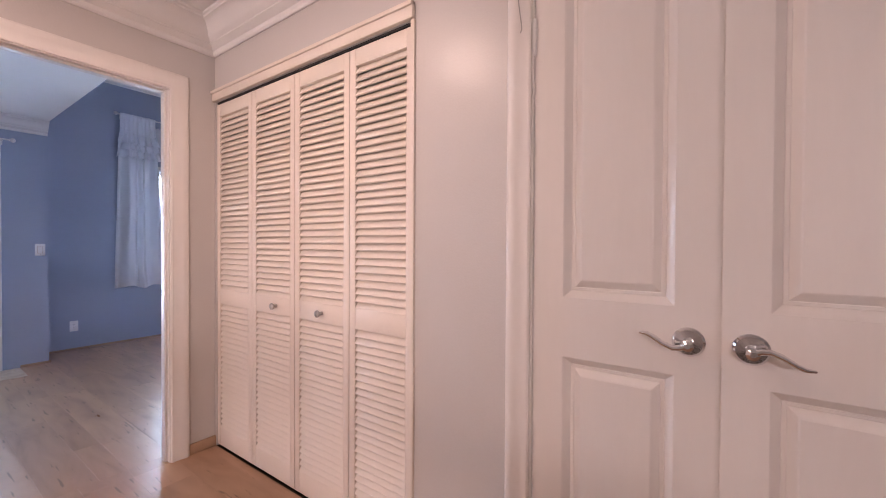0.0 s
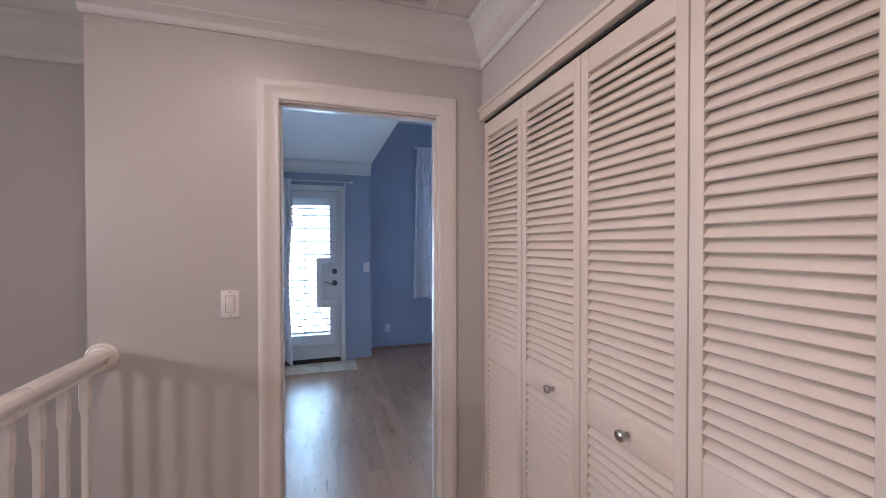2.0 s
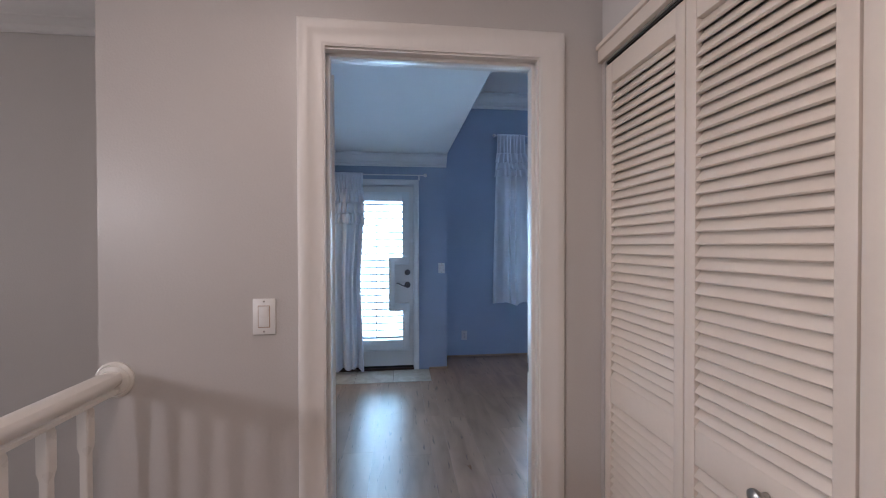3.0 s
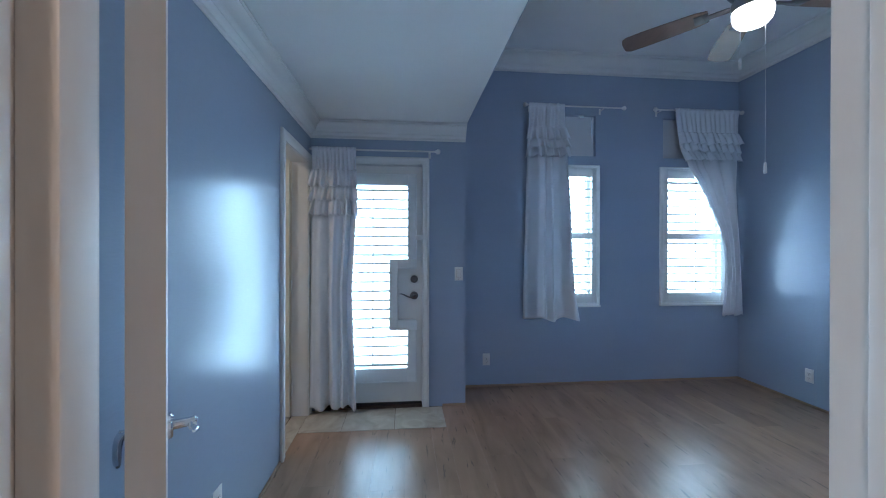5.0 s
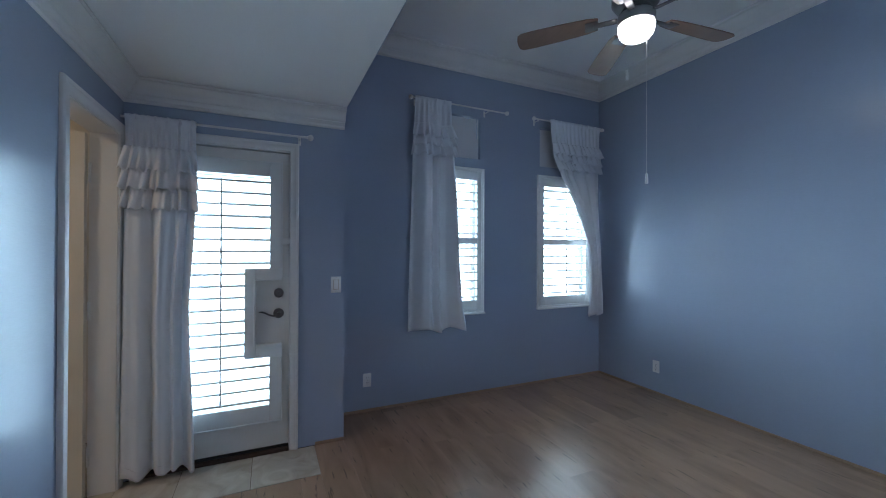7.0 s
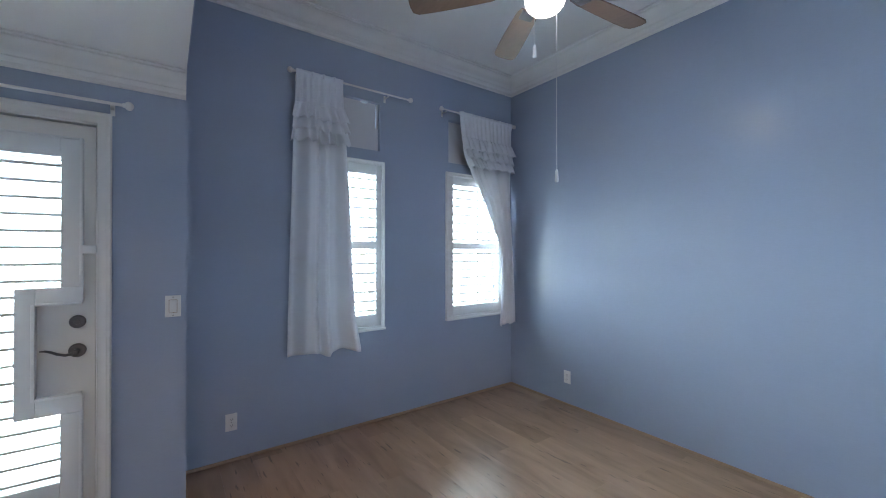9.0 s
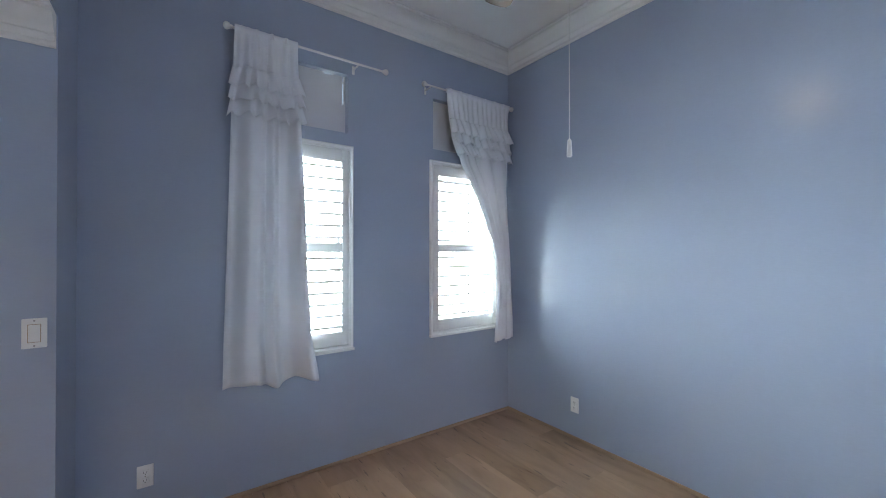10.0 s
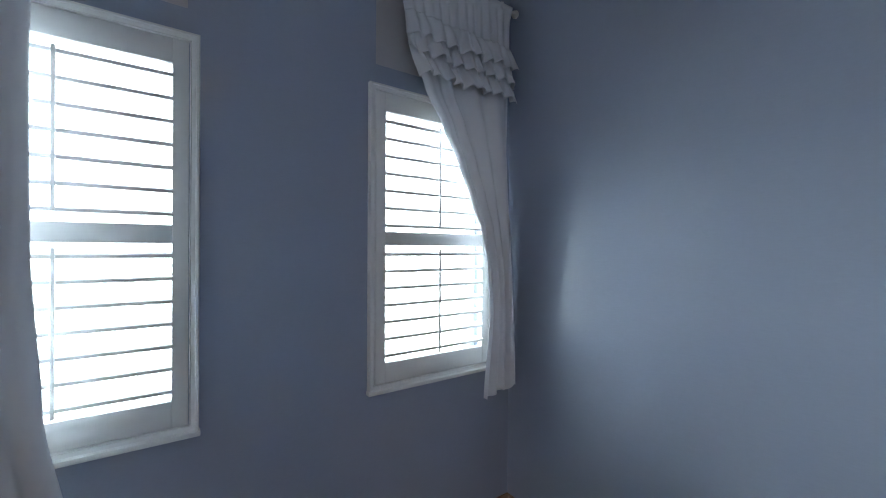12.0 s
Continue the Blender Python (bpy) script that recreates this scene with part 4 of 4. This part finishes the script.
def curtain(name, label, x, z1, z0, left, right, tiers, pleats, seed, amp=0.022, lean=(0.0, 0.0), hem=True):
    """A ruffled curtain: pleated panel with a rod pocket, three ruffle tiers, a sewn hem."""
    rnd = random.Random(seed)
    ph = [rnd.uniform(0, 6.28) for _ in range(6)]
    ob = thing(name, (x, left(1), z0), label, "curtain", "ruffled white curtains")

    def fold(u, v):
        w = u + 0.07 * math.sin(5.3 * u + ph[0] + 0.9 * v)
        f = 0.8 * math.sin(6.28318 * pleats * w + ph[1] + 0.5 * v) + 0.7 * math.sin(6.28318 * pleats * 0.47 * w + ph[2] - 0.6 * v) + 0.34 * math.sin(6.28318 * pleats * 1.7 * w + ph[3] + 1.6 * v)
        fine = math.sin(6.28318 * pleats * 3.1 * u + ph[4])
        top = 1 - smoothstep(0.0, 0.25, v)
        return amp * (0.35 + 0.65 * smoothstep(0.0, 0.5, v)) * f * (1 - 0.5 * top) + 0.008 * fine * top

    def base(v, u=0.5):
        return x + 0.012 + 0.006 * v + (lean[0] + (lean[1] - lean[0]) * u) * smoothstep(0.05, 0.65, v)

    def body_depth(u, v):
        return base(v, u) + fold(u, v) * smoothstep(0.0, 0.05, v) + 0.010 * (1 - smoothstep(0, 0.03, v)) + 0.003 * noise.noise((u * 5 + seed, v * 9, 1))

    def bottom(u):
        return z0 + 0.012 * math.sin(6.28318 * pleats * 0.8 * u + ph[5]) + 0.008 * math.sin(9 * u + ph[2])

    def add(nm, bm, lab=""):
        p = part(nm, bm, CLOTH, ob, lab)
        mod = p.modifiers.new("thickness", "SOLIDIFY")
        mod.thickness, mod.offset = 0.0025, 0
        return p

    add("panel", cloth(left, right, body_depth, bottom, z1 + 0.012, 96, 80))
    for k, (ta, tb) in enumerate(tiers):
        va, vb = (z1 - ta) / (z1 - z0), (z1 - tb) / (z1 - z0)
        q = [rnd.uniform(0, 6.28) for _ in range(4)]

        def tl(v):
            return left(va + (vb - va) * v) - 0.004 - 0.022 * v

        def tr(v):
            return right(va + (vb - va) * v) + 0.004 + 0.018 * v

        def td(u, v):
            vv = va + (vb - va) * v
            wob = math.sin(6.28318 * pleats * 2.3 * u + q[0] + 0.8 * math.sin(7 * u + q[1])) + 0.5 * math.sin(6.28318 * pleats * 3.1 * u + q[2])
            return base(vv, u) + fold(u, vv) + 0.010 + 0.030 * v + 0.014 * v * wob + 0.003 * noise.noise((u * 16 + k, v * 3, seed))

        def tbm(u):
            return tb + 0.007 * math.sin(6.28318 * pleats * 2.3 * u + q[0] + 0.8 * math.sin(7 * u + q[1]) + 0.6) + 0.006 * math.sin(31 * u + q[3])

        add("ruffle", cloth(tl, tr, td, tbm, ta, 110, 12))
    def head_depth(u, v):
        return x + 0.012 + 0.009 * math.sin(6.28318 * pleats * 3.1 * u + ph[4]) + 0.006 * math.sin(6.28318 * pleats * 1.7 * u + ph[1])

    add("rod_pocket", cloth(lambda v: left(0), lambda v: right(0), head_depth, lambda u: z1 - 0.02, z1 + 0.016 + 0.0, 96, 4))
    if hem:
        vh = 1 - 0.055 / (z1 - z0)
        bm = cloth(lambda v: left(vh), lambda v: right(vh), lambda u, v: body_depth(u, vh) + 0.0025, lambda u: bottom(u) + 0.050, bottom(0.5) + 0.054, 96, 1)
        for vert, i in zip(bm.verts, range(len(bm.verts))):
            u = (i % 97) / 96
            vert.co.z = bottom(u) + (0.056 if i < 97 else 0.053)
        add("hem_seam", bm)
    return ob


def lerp(points):
    """Smooth curve through (v, value) points."""
    def f(v):
        for (a, p), (b, q) in zip(points, points[1:]):
            if v <= b:
                s = (v - a) / (b - a)
                s = s * s * (3 - 2 * s) * 0.5 + s * 0.5
                return p + (q - p) * s
        return points[-1][1]
    return f


rod("curtain_rod", XA + 0.060, YL + 0.004, 1.000, 2.122, XA, "white metal curtain rod above the balcony door", (0.955,))
curtain("curtain", "white ruffled full-length curtain drawn aside at the balcony door", XA + 0.060, 2.122, 0.045, lerp([(0, 0.012), (0.5, 0.006), (1, 0.0)]), lerp([(0, 0.358), (0.25, 0.362), (0.55, 0.335), (1, 0.365)]), [(1.955, 1.815), (1.85, 1.705), (1.74, 1.59)], 3.6, 3, 0.034)
rod("curtain_rod", XW + 0.075, 1.905, 2.850, 2.692, XW, "white metal curtain rod above a shuttered window", (1.945, 2.66))
curtain("curtain", "white ruffled cotton curtain hanging straight beside a shutter", XW + 0.075, 2.692, 0.66, lerp([(0, 1.922), (0.3, 1.906), (1, 1.872)]), lerp([(0, 2.265), (0.3, 2.272), (0.64, 2.285), (0.85, 2.31), (1, 2.36)]), [(2.475, 2.355), (2.40, 2.275), (2.32, 2.19)], 2.7, 11, 0.044, (0.0, 0.075))
rod("curtain_rod", XW + 0.075, 3.215, 4.095, 2.692, XW, "white metal curtain rod ending near the room corner", (3.25, 4.06))
curtain("curtain", "white ruffled curtain swept aside and tied back", XW + 0.075, 2.692, 0.675, lerp([(0, 3.395), (0.18, 3.445), (0.27, 3.525), (0.36, 3.62), (0.44, 3.695), (0.52, 3.76), (0.60, 3.82), (0.68, 3.855), (0.80, 3.875), (1, 3.835)]), lerp([(0, 4.075), (0.3, 4.072), (0.5, 4.068), (0.75, 4.085), (1, 4.115)]), [(2.475, 2.355), (2.40, 2.275), (2.32, 2.19)], 4.2, 23, 0.025, (0.065, 0.0))

# ---- ceiling fan ----
FX, FY, FAN_TURN = -3.92, 2.635, 9
fan = thing("ceiling_fan", (FX, FY, ZC), "five-bladed brown ceiling fan with a lit opal globe", "ceiling fan")
at = Matrix.Translation((FX, FY, 0))
part("canopy", lathe(bmesh.new(), [(0.068, ZC - 0.002), (0.066, ZC - 0.02), (0.045, ZC - 0.055), (0.020, ZC - 0.065)], at, 32), BRONZE, fan)
part("downrod", lathe(bmesh.new(), [(0.0135, ZC - 0.06), (0.0135, 2.86)], at, 16), BRONZE, fan)
part("motor_housing", lathe(bmesh.new(), [(0.025, 2.88), (0.055, 2.868), (0.108, 2.84), (0.128, 2.805), (0.128, 2.755), (0.105, 2.722), (0.080, 2.708), (0.078, 2.682)], at, 40), BRONZE, fan, "dark pewter motor housing")
part("light_fitter", lathe(bmesh.new(), [(0.060, 2.692), (0.088, 2.686), (0.098, 2.674), (0.099, 2.636), (0.095, 2.628), (0.086, 2.628)], at, 40), NICKEL, fan, "brushed nickel ring that holds the globe")
part("globe", lathe(bmesh.new(), [(0.088, 2.634), (0.094, 2.622), (0.094, 2.600), (0.088, 2.574), (0.072, 2.553), (0.045, 2.542), (0.002, 2.539)], at, 40), GLOBE, fan, "glowing white opal glass globe")
for k in range(5):
    m = at @ pose(0, 0, 2.680, 0, 0, 72 * k + FAN_TURN) @ pose(0, 0, 0, 0, 3, 0)
    bm = bmesh.new()
    out = [(0.20, 0.045), (0.26, 0.058), (0.40, 0.066), (0.55, 0.070), (0.63, 0.068), (0.655, 0.052), (0.662, 0.02)]
    ring = [(r, w) for r, w in out] + [(r, -w) for r, w in reversed(out)]
    lift = pose(0, 0, 0, 12)
    sweep(bm, [[m @ lift @ Vector((r, w, z)) for r, w in ring] for z in (-0.003, 0.003)])
    blade = part("blade", bm, FANBLADE, fan)
    bm = boxes((0.10, 0.225, -0.018, 0.018, -0.012, -0.005), (0.20, 0.27, -0.035, 0.035, -0.010, -0.004), bevel=0.002)
    part("blade_iron", moved(bm, m @ lift), BRONZE, blade)


def chain(x, y, z1, z0, label):
    bm = tube(bmesh.new(), [(x, y, z1), (x, y, (z0 + z1) / 2), (x, y, z0 + 0.05)], 0.0012, 6)
    p = part("pull_chain", bm, PLASTIC, fan, label)
    part("pull", lathe(bmesh.new(), [(0.002, 0.060), (0.006, 0.055), (0.008, 0.03), (0.009, 0.004), (0.007, 0)], Matrix.Translation((x, y, z0)), 12), PLASTIC, p, "white plastic pull")


chain(FX + 0.028, FY + 0.049, 2.64, 1.735, "long thin pull chain")
chain(FX, FY - 0.073, 2.54, 2.30, "short pull chain")

# ---- outside: balcony, ground, trees, sky beyond ----
structure("ground", boxes((-300, 300, -300, 300, -3.2, -3.0)), GRASS, "lawn and open ground around the house", "ground")
balcony = thing("balcony", (-6.2, 0.5, -0.06), "pale balcony deck with a white slatted railing", "balcony")
part("deck", boxes((-7.1, -5.80, -1.2, 1.14, -0.16, -0.04), (-5.80, -5.346, YL - 0.055, 1.14, -0.16, -0.04)), STUCCO, balcony)
part("top_rail", boxes((-7.1, -7.02, -1.2, 1.14, 0.92, 0.98), bevel=0.005), SHUTTER, balcony)
part("lower_rail", boxes((-7.1, -7.02, -1.2, 1.14, 0.08, 0.14), bevel=0.005), SHUTTER, balcony)
bmesh_post = mesh_of("slat", box(bmesh.new(), -0.02, 0.02, -0.045, 0.045, 0.14, 0.92), SHUTTER)
for k in range(14):
    piece("slat", bmesh_post, balcony, pose(-7.06, -1.1 + k * 0.168, 0))
part("corner_post", boxes((-7.1, -7.02, 1.06, 1.14, -0.04, 1.0), bevel=0.005), SHUTTER, balcony)


def tree(x, y, height, spread, seed):
    """A tapered trunk with limbs and a crown of many small leaf clumps."""
    rnd = random.Random(seed)
    ob = thing("tree", (x, y, -3.0), "leafy green garden tree standing on the lawn", "tree", "garden trees")
    bm = bmesh.new()
    tube(bm, [(x, y, -3.0), (x + 0.05, y, -3 + height * 0.3), (x - 0.06, y + 0.05, -3 + height * 0.75)], [0.16, 0.12, 0.04], 9)
    tips = []
    for k in range(9):
        a, z = rnd.uniform(0, 6.28), -3 + height * rnd.uniform(0.3, 0.65)
        tip = Vector((x + math.cos(a) * spread * rnd.uniform(0.5, 0.9), y + math.sin(a) * spread * rnd.uniform(0.5, 0.9), z + height * rnd.uniform(0.1, 0.3)))
        tube(bm, [(x, y, z), ((x + tip.x) / 2, (y + tip.y) / 2, (z + tip.z) / 2 + 0.1), tip], [0.05, 0.035, 0.015], 6)
        tips.append(tip)
    part("trunk", bm, BARK, ob)
    vs, fs = [], []
    for _ in range(2600):
        c = rnd.choice(tips) + Vector((rnd.gauss(0, 1), rnd.gauss(0, 1), rnd.gauss(0, 0.8))) * spread * 0.27
        a, b = Vector((rnd.gauss(0, 1), rnd.gauss(0, 1), rnd.gauss(0, 1))).normalized(), Vector((rnd.gauss(0, 1), rnd.gauss(0, 1), rnd.gauss(0, 1))).normalized()
        s = rnd.uniform(0.05, 0.12)
        i = len(vs)
        vs += [c - a * s, c + b * s * 0.45, c + a * s, c - b * s * 0.45]
        fs.append((i, i + 1, i + 2, i + 3))
    me = bpy.data.meshes.new("crown")
    me.from_pydata(vs, [], fs)
    me.materials.append(LEAF)
    part("crown", me, LEAF, ob)
    return ob


tree(-13.5, 2.0, 4.2, 1.9, 1)
tree(-14.5, 6.2, 5.0, 2.2, 2)
tree(-17.0, -2.5, 4.6, 2.0, 3)

# ---- floor pieces: tiles and boards ----
tiles = tagged(part("floor_tiles", boxes((-4.842, XA + 0.012, YL, 1.062, -0.010, -0.001), (-5.9, -4.30, -2.0, YL - 0.12, -0.010, -0.001), (-5.13, -4.53, YL - 0.12, YL, -0.010, -0.001)), GROUT), "cream stone tile landing inside the balcony door", "tiled floor", "", "structure")


def slab(x0, x1, y0, y1, z0, z1, material, name, bevel=0.0003):
    return mesh_of(name, box(bmesh.new(), x0, x1, y0, y1, z0, z1, bevel=bevel), material, False)


for a, b in ((YL + 0.002, 0.288), (0.292, 0.673), (0.677, 1.060)):
    piece("tile", slab(XA + 0.014, -4.840, a, b, -0.008, 0.003, TILE, "tile"), tiles, Matrix.Identity(4))
piece("tile", slab(-5.128, -4.532, YL - 0.118, YL - 0.002, -0.008, 0.003, TILE, "tile"), tiles, Matrix.Identity(4))
for i in range(4):
    for j in range(5):
        x0, y0 = -5.88 + i * 0.385, YL - 0.124 - (j + 1) * 0.37
        piece("tile", slab(x0, x0 + 0.381, y0, y0 + 0.366, -0.008, 0.003, TILE, "tile"), tiles, Matrix.Identity(4))

boards = structure("floor", boxes((XR - 0.001, XH + 0.001, J0 - 0.01, J1 + 0.01, -0.011, -0.010), (-2.0, 2.4, 0.0, 1.3, -0.0115, -0.0105)), UNDER, "grey-brown wood laminate plank floor", "floor")
W, L = 0.192, 1.22


def lay(x0, x1, y0, y1, skip):
    """Boards along x in staggered rows; skip(x0, x1, y0, y1) returns the stretch of a row that is left free."""
    y, row = y0, 0
    while y < y1 - 0.005:
        yb = min(y + W, y1)
        for a0, a1 in skip(y, yb):
            x = a0 - (row * 0.47 % 1.0) * L
            while x < a1 - 0.005:
                a, b = max(x, a0), min(x + L, a1)
                if b - a > 0.02:
                    piece("plank", slab(a + 0.0002, b - 0.0002, y + 0.0002, yb - 0.0002, -0.010, 0.0, PLANK, "plank"), boards, Matrix.Identity(4))
                x += L
        y, row = yb, row + 1


def room_rows(y, yb):
    if yb <= 1.0625:
        return [(-4.838, XR)]
    if yb <= YE + 0.001:
        return [(XA, XR)]
    return [(XW, XR)]


lay(XW, XR, YL, 1.062, room_rows)
lay(XW, XR, 1.062, YE, room_rows)
lay(XW, XR, YE, YR, room_rows)
lay(XR, XH, J0, J1, lambda y, yb: [(XR, XH)])
lay(XH, 2.5, -0.10, YC, lambda y, yb: [(XH, 2.5)])
